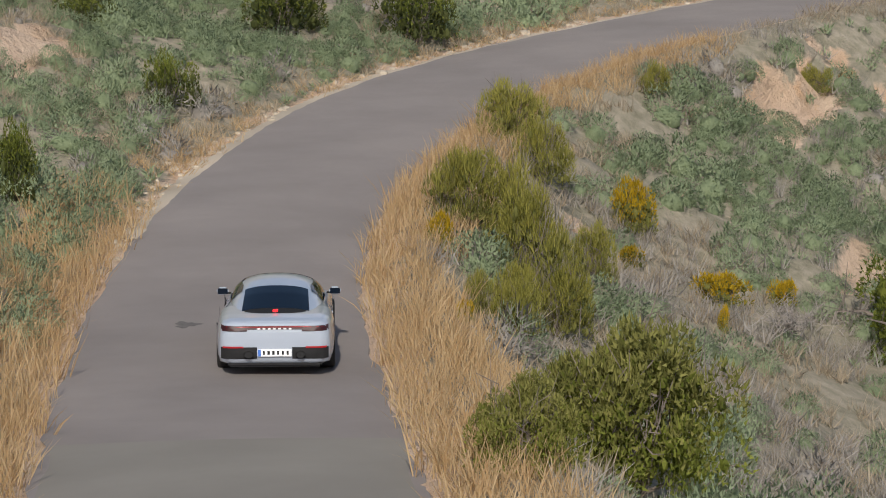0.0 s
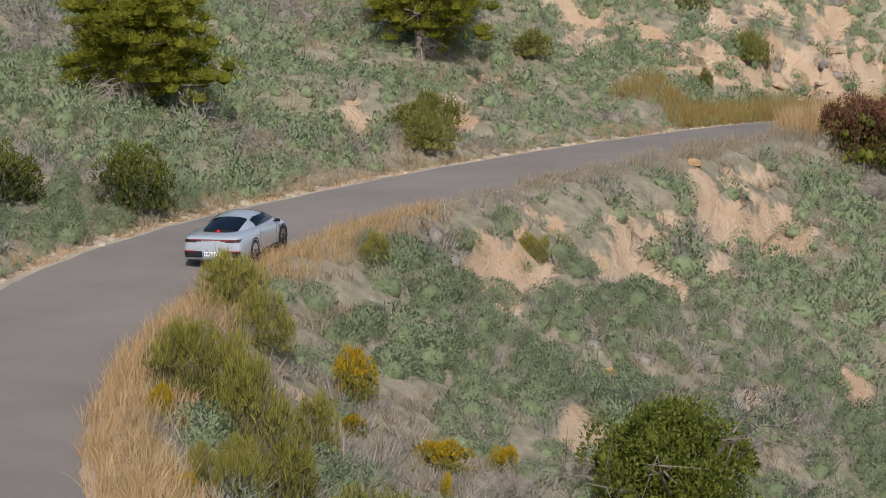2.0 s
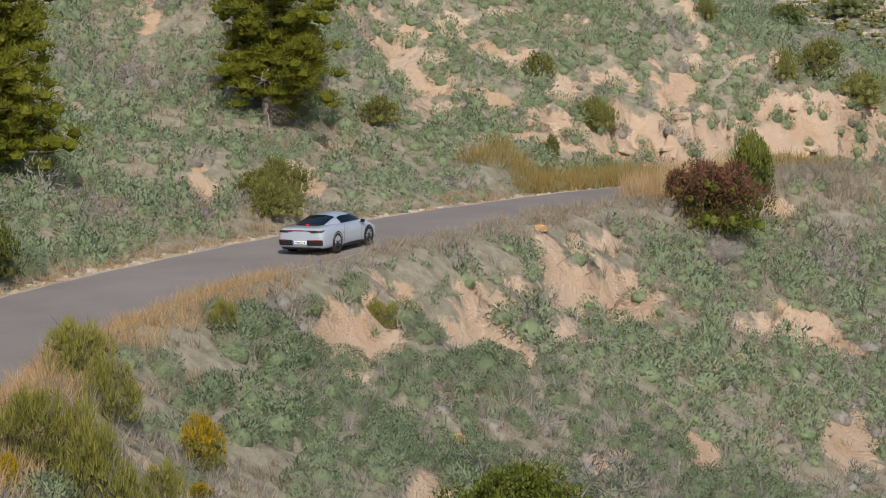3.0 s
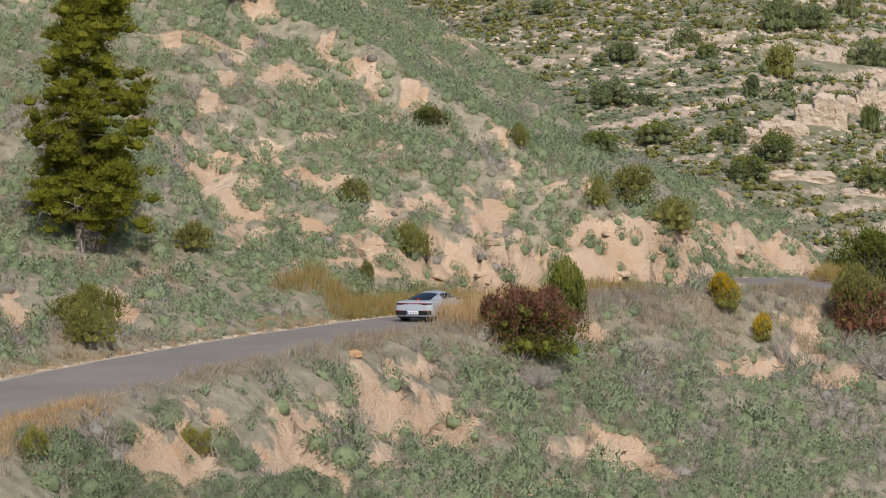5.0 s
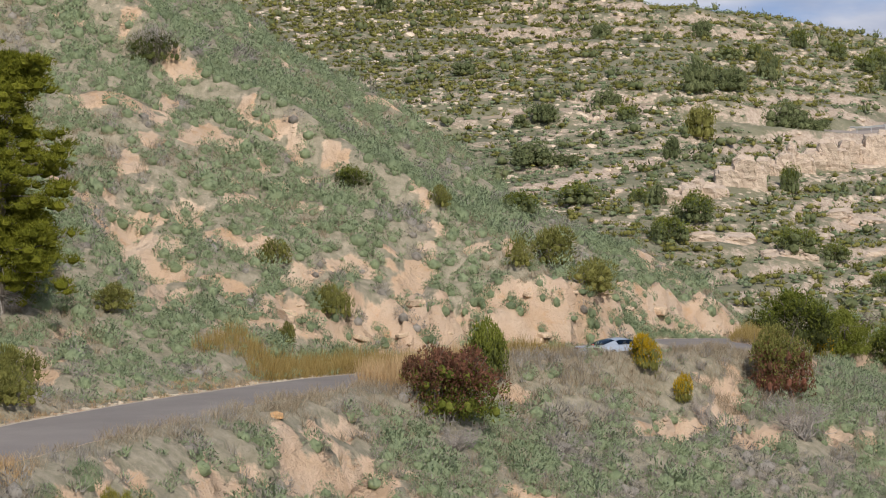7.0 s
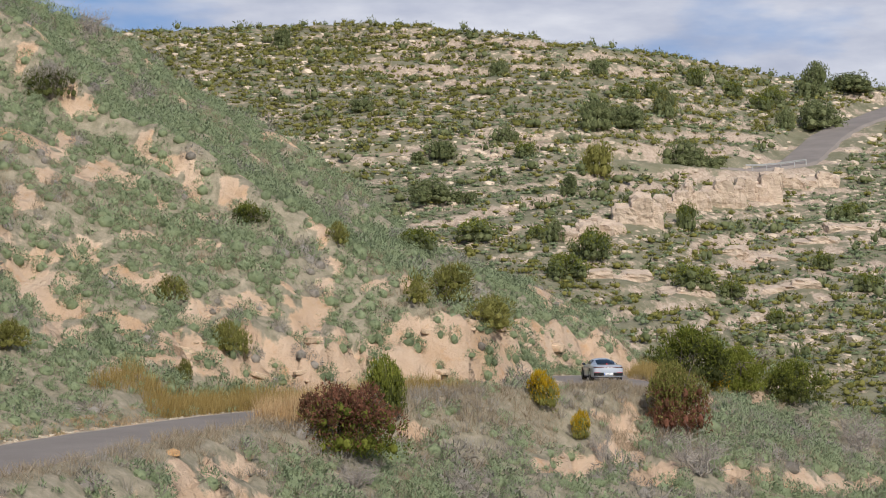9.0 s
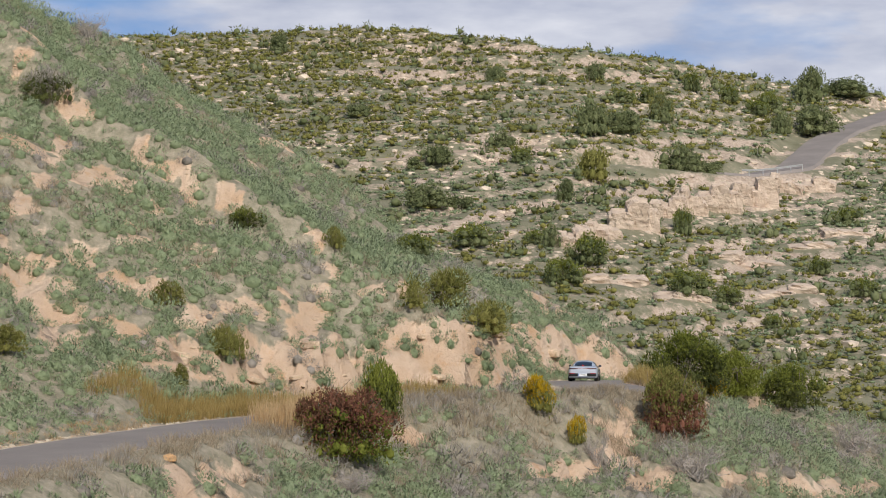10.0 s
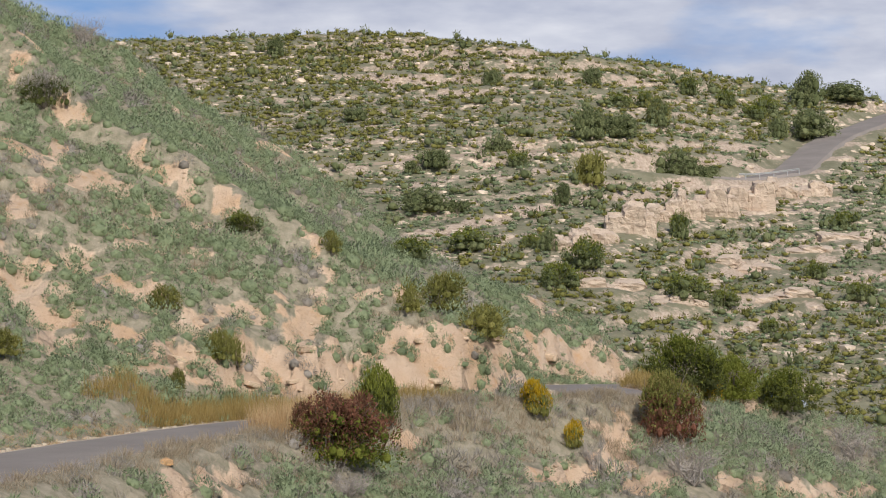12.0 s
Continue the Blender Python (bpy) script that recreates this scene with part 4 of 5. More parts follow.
def shrub(name, at, mats, label, category, group="", seed=0, lobes=10, per=70, length=0.17, width=0.06, up=0.5, core=0.65, stems=0, lobe=0.40, kinds=3, stray=0.5, split=0.62):
    """Single shrubs: stems and foliage, one thing each."""
    meshes = []
    for k in range(min(kinds, len(at))):
        v, f, c, q = bush(R(seed + k), lobes, per, length, width, up, core, 1.0, lobe, stray)
        idx = np.zeros(len(f), int)
        # first material below the split height and on the cores, the second above
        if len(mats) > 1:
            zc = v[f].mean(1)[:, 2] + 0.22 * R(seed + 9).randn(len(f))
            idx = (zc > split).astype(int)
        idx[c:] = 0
        s = branchy(R(seed + 50 + k), 7 if not stems else stems, 0.55, 0.85, 0.013)
        meshes.append((np_mesh("foliage", v, f, mats, idx), np_mesh("stems", s[0], s[1], M_BARK)))
    r_ = R(seed + 7)
    for n, (x, y, rad, h) in enumerate(at):
        top = new(name)
        fo, st = meshes[n % len(meshes)]
        part("foliage", fo, top)
        part("woody_base", st, top, "thin grey stems")
        top.matrix_world = Matrix.LocRotScale((x, y, float(height(x, y)) - 0.05), Euler((0, 0, r_.uniform(0, 6.28))), (rad, rad, h))
        tagged(top, label, category, group)


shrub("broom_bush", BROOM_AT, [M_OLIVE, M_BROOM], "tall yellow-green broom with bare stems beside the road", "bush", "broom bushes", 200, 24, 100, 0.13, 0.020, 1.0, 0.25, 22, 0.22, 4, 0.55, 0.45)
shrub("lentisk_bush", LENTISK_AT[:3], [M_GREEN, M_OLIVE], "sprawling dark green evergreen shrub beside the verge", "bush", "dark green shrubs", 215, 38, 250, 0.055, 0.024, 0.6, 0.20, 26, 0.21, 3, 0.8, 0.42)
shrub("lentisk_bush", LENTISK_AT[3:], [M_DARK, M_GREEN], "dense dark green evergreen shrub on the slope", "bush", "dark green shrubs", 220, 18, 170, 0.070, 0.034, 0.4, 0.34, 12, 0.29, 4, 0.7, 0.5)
shrub("spurge_bush", SPURGE_AT, [M_OLIVE], "low olive-green bush among the sage", "bush", "olive bushes", 240, 14, 130, 0.11, 0.035, 0.6, 0.42, 8, 0.33)
shrub("flowering_bush", YELLOW_AT, [M_OLIVE, M_YELLOW], "bush covered in orange-yellow flowers", "bush", "yellow flowering bushes", 260, 14, 110, 0.12, 0.045, 0.6, 0.45, 8, 0.33, 3, 0.5, 0.42)
shrub("reddish_bush", [(x, y, r_ * 1.15, h_) for x, y, r_, h_ in RED_AT], [M_GREEN, M_RED], "large dark red-brown bush at the road's edge", "bush", "", 280, 40, 270, 0.050, 0.028, 0.3, 0.28, 14, 0.26, 1, 0.8, 0.36)
shrub("autumn_bush", REDOLIVE_AT, [M_RED, M_OLIVE], "olive bush turning rust red at the bank", "bush", "", 290, 32, 250, 0.055, 0.030, 0.3, 0.28, 10, 0.28, 1, 0.8, 0.45)
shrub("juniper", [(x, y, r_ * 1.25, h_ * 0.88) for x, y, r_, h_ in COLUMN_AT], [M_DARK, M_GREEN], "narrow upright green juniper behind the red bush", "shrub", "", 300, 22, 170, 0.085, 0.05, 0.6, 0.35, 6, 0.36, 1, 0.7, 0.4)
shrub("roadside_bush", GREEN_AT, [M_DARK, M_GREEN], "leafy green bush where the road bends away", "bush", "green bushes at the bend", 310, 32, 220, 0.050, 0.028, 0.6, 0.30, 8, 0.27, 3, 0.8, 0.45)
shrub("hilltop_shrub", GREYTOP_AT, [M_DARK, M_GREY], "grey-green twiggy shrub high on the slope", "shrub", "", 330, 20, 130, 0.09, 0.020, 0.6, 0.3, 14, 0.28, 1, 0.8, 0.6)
for n, (x, y, rad, h) in enumerate(DEADBUSH_AT):
    v, f = branchy(R(340 + n), 26, 0.9, 0.8, 0.014, 6)
    ob = new("dead_bush", np_mesh("dead_bush", v, f, M_DEAD))
    ob.matrix_world = Matrix.LocRotScale((x, y, float(height(x, y)) - 0.04), None, (rad, rad, h))
    tagged(ob, "leafless grey dead bush with tangled twigs", "bush", "dead bushes")

# the bright green tree on the lower slope, with dead limbs through its crown
for x, y, rad, h in GREENTREE_AT:
    top = new("almond_tree")
    top.location = (x, y, float(height(x, y)) - 0.1)
    v, f, c, q = bush(R(350), 42, 330, 0.040, 0.026, 0.2, 0.30, 1.0, 0.24, 0.8)
    part("crown", np_mesh("crown", v * [rad, rad, h * 0.95], f, [M_GREEN]), top)
    v, f = limb([(0, 0, 0), (0.1, 0, 0.8), (0.05, 0.1, 1.6), (0.2, 0, 2.4)], [0.16, 0.12, 0.09, 0.05], 7)
    part("trunk", np_mesh("trunk", v, f, M_BARK), top)
    r_ = R(351)
    for k in range(9):
        a = k * 0.72 + 2.6
        e = np.array([math.cos(a) * rad * 1.12, math.sin(a) * rad * 1.12, h * r_.uniform(0.35, 1.0)])
        p = [np.array([0, 0, 0.9]), e * 0.35 + [0, 0, 0.5], e * 0.7 + [0, 0, 0.35] + 0.12 * r_.randn(3), e]
        tw = [limb(p, [0.07, 0.055, 0.04, 0.012], 5)]
        for j in range(6):
            b = p[2] + (p[3] - p[2]) * r_.uniform(0, 1)
            tw.append(limb([b, b + 0.25 * r_.randn(3), b + 0.55 * r_.randn(3)], [0.022, 0.015, 0.005], 3))
        v, f = join(tw)
        part("limb", np_mesh("limb", v, f, M_BARK), top, "bare grey limb")
    tagged(top, "bright green leafy tree with bare grey limbs", "tree")


def pine(x, y, rad, h, seed):
    r_ = R(seed)
    top = new("pine_tree")
    top.location = (x, y, float(height(x, y)) - 0.15)
    lean = np.array([0.45, 0.0]) + r_.uniform(-0.2, 0.2, 2)
    spine = [np.array([lean[0] * t * t * 2, lean[1] * t * t * 2, h * t]) for t in np.linspace(0, 0.96, 9)]
    v, f = limb(spine, np.linspace(0.24, 0.04, 9), 9)
    part("trunk", np_mesh("trunk", v, f, M_BARK), top, "grey-brown fissured trunk")
    sprays, cores = [], []
    for k in range(66):
        t = 0.17 + 0.83 * r_.uniform(0, 1) ** 1.3
        a = r_.uniform(0, 6.283)
        reach = rad * (1.12 - 0.80 * max(0.0, (t - 0.17) / 0.83) ** 1.4) * r_.uniform(0.50, 0.95)
        reach *= 0.6 if math.cos(a) < -0.2 and t < 0.45 else 1.0
        root = np.array([np.interp(t, np.linspace(0, 0.96, 9), [s[i] for s in spine]) for i in range(3)]) if t < 0.96 else spine[-1]
        root = root - np.array([0, 0, 0.4])
        e = root + np.array([math.cos(a) * reach, math.sin(a) * reach, reach * (r_.uniform(0.02, 0.30) - (0.14 if t < 0.3 else 0))])
        v, f = limb([root, (root + e) / 2 + [0, 0, -0.1], e], [0.06, 0.045, 0.015], 5)
        part("limb", np_mesh("limb", v, f, M_BARK), top)
        for q in (0.42, 0.7, 1.0):
            for j in range(3):
                c = root + (e - root) * q + r_.randn(3) * [0.40, 0.40, 0.34]
                s = r_.uniform(0.42, 0.75)
                d = r_.randn(110, 3)
                d /= np.linalg.norm(d, axis=1)[:, None]
                d[:, 2] = np.abs(d[:, 2]) * 0.8 - 0.25
                sprays.append(leaves(c + d * s * [1, 1, 0.75] * r_.uniform(0.6, 1, (110, 1)), d, 0.19, 0.045, r_, 0.6, 0.5))
                cores.append((ICO_V * r_.uniform(0.7, 1.1, (12, 1)) * s * [0.48, 0.48, 0.36] + c, ICO_F))
    v, f = join(sprays + cores)
    part("crown", np_mesh("crown", v, f, M_PINE), top, "yellow-green needle tufts in tiers")
    for k in range(30):
        t, a, L = r_.uniform(0.05, 0.24), r_.uniform(0, 6.283), r_.uniform(0.8, 2.0)
        root = np.array([0, 0, h * t])
        e = root + np.array([math.cos(a) * L, math.sin(a) * L, -0.5 * L * r_.uniform(0.2, 1.0)])
        tw = [limb([root, (root + e) / 2 + [0, 0, 0.15], e], [0.035, 0.024, 0.008], 4)]
        for j in range(5):
            b = root + (e - root) * r_.uniform(0.4, 1)
            tw.append(limb([b, b + 0.2 * r_.randn(3), b + [0.3 * r_.randn(), 0.3 * r_.randn(), -0.5]], [0.012, 0.009, 0.003], 3))
        v, f = join(tw)
        part("dead_limb", np_mesh("dead_limb", v, f, M_DEAD), top, "dead grey hanging twigs")
    tagged(top, "tall pine with yellow-green needles and dead lower twigs", "tree", "pines above the road")


for n, (x, y, rad, h) in enumerate(PINE_AT):
    pine(x, y, rad, h, 360 + n)

# clay lumps on the slope
for n, (x, y, rad, h) in enumerate(CLAYMARK_AT):
    v, f = stone(R(370 + n), 0.8)
    ob = new("clay_lump", np_mesh("clay_lump", v, f, M_CLAY))
    ob.matrix_world = Matrix.LocRotScale((x, y, float(height(x, y)) + h * 0.2), None, (rad * 1.1, rad * 1.0, h * 0.5))
    tagged(ob, "weathered lump of orange clay on the slope", "rock", "clay lumps")

# stones along the uphill edge of the road, and loose ones on the cut bank
STONES = [stone(R(380 + k)) for k in range(6)]
r = R(390)
k = r.randint(np.argmax(LINE[:, 1] > 46), len(LINE) - 90, 900)
off = -HALF - 0.12 - np.abs(r.randn(900)) * 0.35
x, y = LINE[k, 0] + RIGHT[k, 0] * off, LINE[k, 1] + RIGHT[k, 1] * off
s = r.uniform(0.03, 0.13, 900) * np.where(r.uniform(0, 1, 900) < 0.1, 1.8, 1)
spread("roadside_stones", STONES, x, y, s, s, M_GRAVEL, "pale stones scattered along the road edge", "stones", 11, 0.0)
gravel = tagged(ribbon("gravel_edge", LINE[np.argmax(LINE[:, 1] > 49):-80], [-HALF - 0.42, -HALF - 0.16, -HALF + 0.25], [-0.06, 0.018, 0.004], M_GRAVEL, 0.15), "pale gravel strip along the asphalt", "gravel", kind="structure")
X, Y = cells(0.55, -40, 25, 100, 185, 391)
ID, S = beside(X, Y)
b = on_grid(BARE, X, Y)
m = (b > 0.6) & (np.abs(S) > 4) & (R(392).uniform(0, 1, len(X)) < 0.30)
n = m.sum()
s = R(393).uniform(0.04, 0.17, n)
spread("bank_stones", STONES, X[m], Y[m], s * 1.3, s * 0.8, M_CLIFF, "pale blocky stones in the cut bank", "stones", 12, 0.06)

# ---------------------------------------------------------------- the stony hill across the valley
def open_hill(x, y):
    """The part of the far hill that no nearer slope covers."""
    az = np.degrees(np.arctan2(x, y))
    return (az < 12.5) & (az > np.interp(np.hypot(x, y), [205, 225, 270, 335, 430], [5.0, 3.4, 0.5, -2.7, -9.0]))


X, Y = cells(1.42, -75, 95, 205, 445, 400)
D = np.hypot(X, Y)
u = R(401).uniform(0, 1, len(X))
w2 = wave(X, Y, 0.07, 57)
ok = open_hill(X, Y) & (on_grid(ROCKY, X, Y) > 0.5)
FAR = [bush(R(410 + k), 2, 10, 0.36, 0.17, 0.4, 0.66, 0.9, 0.58, solid=False) for k in range(5)]
r = R(402)
top_ = smooth(340, 400, D)
ok &= np.hypot(X[:, None] - fl[None, :, 0], Y[:, None] - fl[None, :, 1]).min(1) > 6.0
ok &= np.hypot(X[:, None] - tl[None, :, 0], Y[:, None] - tl[None, :, 1]).min(1) > 3.6
for bx, by, br, bh in FARBLOCK_AT:
    ok &= (np.abs(X - bx) > br * 1.1) | (Y > by + 1.5) | (Y < by - 4.5)
base_ = smooth(335, 255, D)
ol = ok & (u < 0.20 + 0.42 * top_ + 0.30 * w2 + 0.34 * base_)
n = ol.sum()
spread("hill_scrub", FAR, X[ol], Y[ol], r.uniform(0.45, 1.15, n), r.uniform(0.35, 0.9, n), M_OLIVE, "low olive scrub dotted over the stony hill", "scrub", 13, inner=M_OLIVE)
sg = ok & ~ol & (u < 0.86 - 0.06 * top_ + 0.10 * base_)
n = sg.sum()
spread("hill_scrub", FAR, X[sg], Y[sg], r.uniform(0.4, 1.0, n), r.uniform(0.25, 0.65, n), M_SAGE, "grey-green scrub over the stony hill", "scrub", 14, inner=M_SAGE)
dk = ok & (R(403).uniform(0, 1, len(X)) < 0.045)
n = dk.sum()
spread("hill_scrub", FAR, X[dk], Y[dk], r.uniform(0.8, 1.7, n), r.uniform(0.8, 1.7, n), M_HILL, "dark evergreen bushes on the stony hill", "scrub", 15, inner=M_HILL)
X, Y = cells(1.15, -75, 95, 212, 440, 404)
lie = far_hill(X, Y)[1] % 1.0
ok = open_hill(X, Y) & (on_grid(ROCKY, X, Y) > 0.5)
u = R(405).uniform(0, 1, len(X))
ok &= np.hypot(X[:, None] - fl[None, :, 0], Y[:, None] - fl[None, :, 1]).min(1) > 4.5
ok &= np.hypot(X[:, None] - tl[None, :, 0], Y[:, None] - tl[None, :, 1]).min(1) > 3.6
m = ok & (u < np.where(lie > 0.60, 0.55, 0.17) * (0.3 + 0.7 * smooth(240, 290, np.hypot(X, Y))) * np.clip(0.9 + 0.7 * wave(X, Y, 0.09, 58), 0.15, 1.4))
n = m.sum()
s = R(406).uniform(0.12, 0.48, n) * np.where(R(407).uniform(0, 1, n) < 0.06, 1.8, 1)
spread("ledge_rocks", STONES, X[m], Y[m], s * 1.35, s, M_STONE, "broken pale limestone along the hill's ledges", "rocks", 16, 0.1)
shrub("hill_bush", FARBUSH_AT, [M_HILL], "rounded dark green bush on the stony hill", "bush", "bushes on the far hill", 420, 18, 110, 0.08, 0.055, 0.2, 0.55, 6, 0.34, 3, 0.8)
shrub("hill_bush", FARBUSH2_AT, [M_HILL, M_GREEN], "spreading green bush on a limestone ledge", "bush", "bushes on the far hill", 430, 18, 110, 0.08, 0.055, 0.2, 0.55, 6, 0.34, 3, 0.8, 0.55)
shrub("small_tree", FARTREE_AT, [M_OLIVE], "small olive-green tree on the stony hill", "tree", "", 440, 16, 80, 0.09, 0.06, 0.3, 0.6, 6, 0.33, 3, 0.8)


def outcrop(x, y, rad, h, seed):
    """A squarish block of bedded limestone with a worn top and cracks."""
    r_ = R(seed)
    bm = bmesh.new()
    bmesh.ops.create_cube(bm, size=2)
    bmesh.ops.subdivide_edges(bm, edges=bm.edges[:], cuts=5, use_grid_fill=True)
    for v in bm.verts:
        c = v.co.copy()
        v.co += Vector((noise.noise(c * 2.1 + Vector((seed, 0, 0))), noise.noise(c * 1.7 + Vector((0, seed, 0))), 0.8 * noise.noise(c * 1.9))) * 0.24
        v.co *= 1 - 0.16 * (abs(c.x) > 0.9) * (abs(c.z) > 0.9)
    me = bpy.data.meshes.new("rock_outcrop")
    bm.to_mesh(me)
    bm.free()
    me.materials.append(M_ROCK)
    ob = new("rock_outcrop", me)
    ob.matrix_world = Matrix.LocRotScale((x, y + 1.0, float(height(x, y)) + h * 0.25), Euler((r_.uniform(0.1, 0.35), r_.uniform(-0.1, 0.15), r_.uniform(-0.35, 0.2))), (rad * 1.15, 1.3, h * 0.52))
    tagged(ob, "cracked pale limestone outcrop on the hillside", "rock", "limestone outcrops")


for n, (x, y, rad, h) in enumerate(FARBLOCK_AT):
    for j, q in enumerate((-0.62, 0.05, 0.66)):
        outcrop(x + rad * q, y + 0.4 * j, rad * (0.40, 0.32, 0.44)[(n + j) % 3], h * (0.8, 1.1, 0.65)[(n + 2 * j) % 3], 450 + 7 * n + j)

# blocks of harder rock standing out of the cut bank
r = R(470)
rock_meshes = []
for k in range(6):
    bm = bmesh.new()
    bmesh.ops.create_icosphere(bm, subdivisions=3, radius=1)
    for v in bm.verts:
        c = v.co.copy()
        v.co = Vector([math.copysign(min(abs(a) * 1.25, 0.8) + 0.12 * abs(a), a) for a in c])
        v.co += Vector((noise.noise(c * 1.3 + Vector((k * 9, 0, 0))), noise.noise(c * 1.3 + Vector((0, k * 9, 0))), noise.noise(c * 2.6 + Vector((0, 0, k * 9))))) * 0.24
    for p in bm.faces:
        p.smooth = True
    me = bpy.data.meshes.new("bank_rock")
    bm.to_mesh(me)
    bm.free()
    me.materials.append(M_CLIFF)
    rock_meshes.append(me)
for k in range(54):
    j = int(np.searchsorted(LINE[:, 1], r.uniform(117, 168)))
    away = 3.2 + (1.0 + 4.2 * float(smooth(110, 120, LINE[j, 1]) * (1 - smooth(128, 142, LINE[j, 1])))) + r.uniform(0.2, 2.4)
    x, y = LINE[j, 0] - RIGHT[j, 0] * away, LINE[j, 1] - RIGHT[j, 1] * away
    w = r.uniform(0.14, 0.42)
    ob = new("bank_rock", rock_meshes[k % 6])
    ob.matrix_world = Matrix.LocRotScale((x, y, float(height(x, y)) - 0.25 * w), Euler((r.uniform(-0.2, 0.2), r.uniform(-0.2, 0.2), r.uniform(0, 6.28))), (w * 1.7, w, w * r.uniform(0.35, 0.7)))
    tagged(ob, "weathered pale rock jutting from the cut bank", "rock", "rocks in the cut bank")

# the road again, high on the far hill
tagged(ribbon("hill_road", fl[:-9], [-3.3, -2.6, 0, 2.6, 3.3], [-0.9, 0.0, 0.05, 0.0, -0.9], M_ASPHALT, 0.0, False), "grey asphalt road climbing the far hill", "road", kind="structure")


# old field terrace on the far hill
tagged(ribbon("dirt_track", tl, [-3.6, -2.9, 0, 2.9, 3.6], [-0.8, 0.0, 0.04, 0.0, -0.8], M_TRACK, 0.2, False), "brown earth track along a terrace of the hill", "track", kind="structure")

# guard rail on the far road
rail = new("guard_rail")
rl = fl[np.hypot(fl[:, 0] - 43, fl[:, 1] - 358.5) < 8]
gt = np.gradient(rl[:, :2], axis=0)
gt /= np.linalg.norm(gt, axis=1)[:, None]
rp = rl[:, :2] + np.stack([gt[:, 1], -gt[:, 0]], 1) * 2.75
rp = rp if np.hypot(*rp.mean(0)) < np.hypot(*rl[:, :2].mean(0)) else rl[:, :2] - np.stack([gt[:, 1], -gt[:, 0]], 1) * 2.75
M_RAIL = plain("galvanised_steel", (0.42, 0.42, 0.42), 0.6, 0.2, 0.1)
V = np.concatenate([np.column_stack([rp, rl[:, 2] + h]) for h in (0.35, 0.43, 0.50, 0.60)]).reshape(4, len(rl), 3)
V[1, :, 1] += 0.06
V[2, :, 1] -= 0.05
part("beam", np_mesh("beam", V.reshape(-1, 3), grid_faces(4, len(rl)), M_RAIL), rail, "grey steel beam")
for k in range(0, len(rl), 2):
    v, f = limb([(*rp[k], rl[k, 2] - 0.9), (*rp[k], rl[k, 2] + 0.55)], [0.07, 0.07], 6)
    part("post", np_mesh("post", v, f, M_RAIL), rail)
tagged(rail, "pale galvanised guard rail beside the far road", "guard rail")

# a darker, greener stretch of the asphalt
_p = LINE[(LINE[:, 1] > 20) & (LINE[:, 1] < 31.9)]
tagged(ribbon("asphalt_stretch", _p, [-2.3, -1.6, -0.8, 0, 0.8, 1.6, 2.3], [0.017, 0.035, 0.050, 0.056, 0.050, 0.035, 0.017], M_DARK_ASPHALT, 0.05, False), "darker stretch of the asphalt road", "road patch", kind="structure")

# dark tar mark on the asphalt
bm = bmesh.new()
ring = []
for k in range(26):
    a = k * 2 * math.pi / 26
    q = 1 + 0.30 * math.sin(3 * a + 1) + 0.18 * math.sin(7 * a)
    ring.append(bm.verts.new((0.20 * q * math.cos(a), 0.26 * q * math.sin(a), 0)))
top_f = bm.faces.new(ring)
low_f = bmesh.ops.extrude_face_region(bm, geom=[top_f])
for v in [g for g in low_f["geom"] if isinstance(g, bmesh.types.BMVert)]:
    v.co.z += 0.002
me = bpy.data.meshes.new("tar_mark")
bm.to_mesh(me)
bm.free()
me.materials.append(plain("old_tar", (0.13, 0.118, 0.11), 0.95, 0, 0.3, 6))
tar = new("tar_mark", me)
tar.matrix_world = pose(-17.72, 40.77, -0.0265, 0.4, -0.35, 18)
tagged(tar, "small dark tar mark on the worn asphalt", "tar mark")

# pale marker post by the pull-off
post = new("marker_post")
post.matrix_world = Matrix.LocRotScale((-8.5, 130.7, float(height(-8.5, 130.7)) - 0.02), None, (0.9, 0.9, 0.42))
bm = bmesh.new()
bmesh.ops.create_cone(bm, cap_ends=True, segments=10, radius1=0.09, radius2=0.07, depth=0.75, matrix=Matrix.Translation((0, 0, 0.37)))
me = bpy.data.meshes.new("post")
bm.to_mesh(me)
me.materials.append(plain("white_post_paint", (0.8, 0.78, 0.74), 0.5))
part("post", me, post)
bm = bmesh.new()
bmesh.ops.create_cube(bm, size=1, matrix=Matrix.LocRotScale((0, 0, 0.78), Euler((0.3, 0, 0)), (0.26, 0.10, 0.16)))
bmesh.ops.bevel(bm, geom=bm.edges[:], offset=0.02, segments=1, affect="EDGES")
me2 = bpy.data.meshes.new("cap")
bm.to_mesh(me2)
me2.materials.append(me.materials[0])
part("cap", me2, post, "tilted white cap")
tagged(post, "short white marker post in the grass", "post")


# ---------------------------------------------------------------- the car; its origin lies between the rear wheels, on the road
M_PAINT = plain("chalk_grey_paint", (0.405, 0.45, 0.53), 0.34, 0.0, 0.03, 3.0, 1.0)
M_GLASS, _nt, _b = material("tinted_glass", 0.04)
_b.inputs["Base Color"].default_value = (0.004, 0.009, 0.018, 1)
_b.inputs["Specular IOR Level"].default_value = 0.28
M_BLACK = plain("black_plastic", (0.011, 0.011, 0.012), 0.8, 0, 0.2)
M_TYRE = plain("tyre_rubber", (0.022, 0.021, 0.02), 0.85, 0, 0.25)
M_RIM = plain("dark_alloy", (0.10, 0.10, 0.11), 0.35, 0.9, 0.1)
M_STEEL = plain("polished_steel", (0.62, 0.62, 0.63), 0.18, 1.0, 0.05)
M_LAMP = plain("dark_red_lens", (0.035, 0.004, 0.005), 0.5, 0, 0.1)
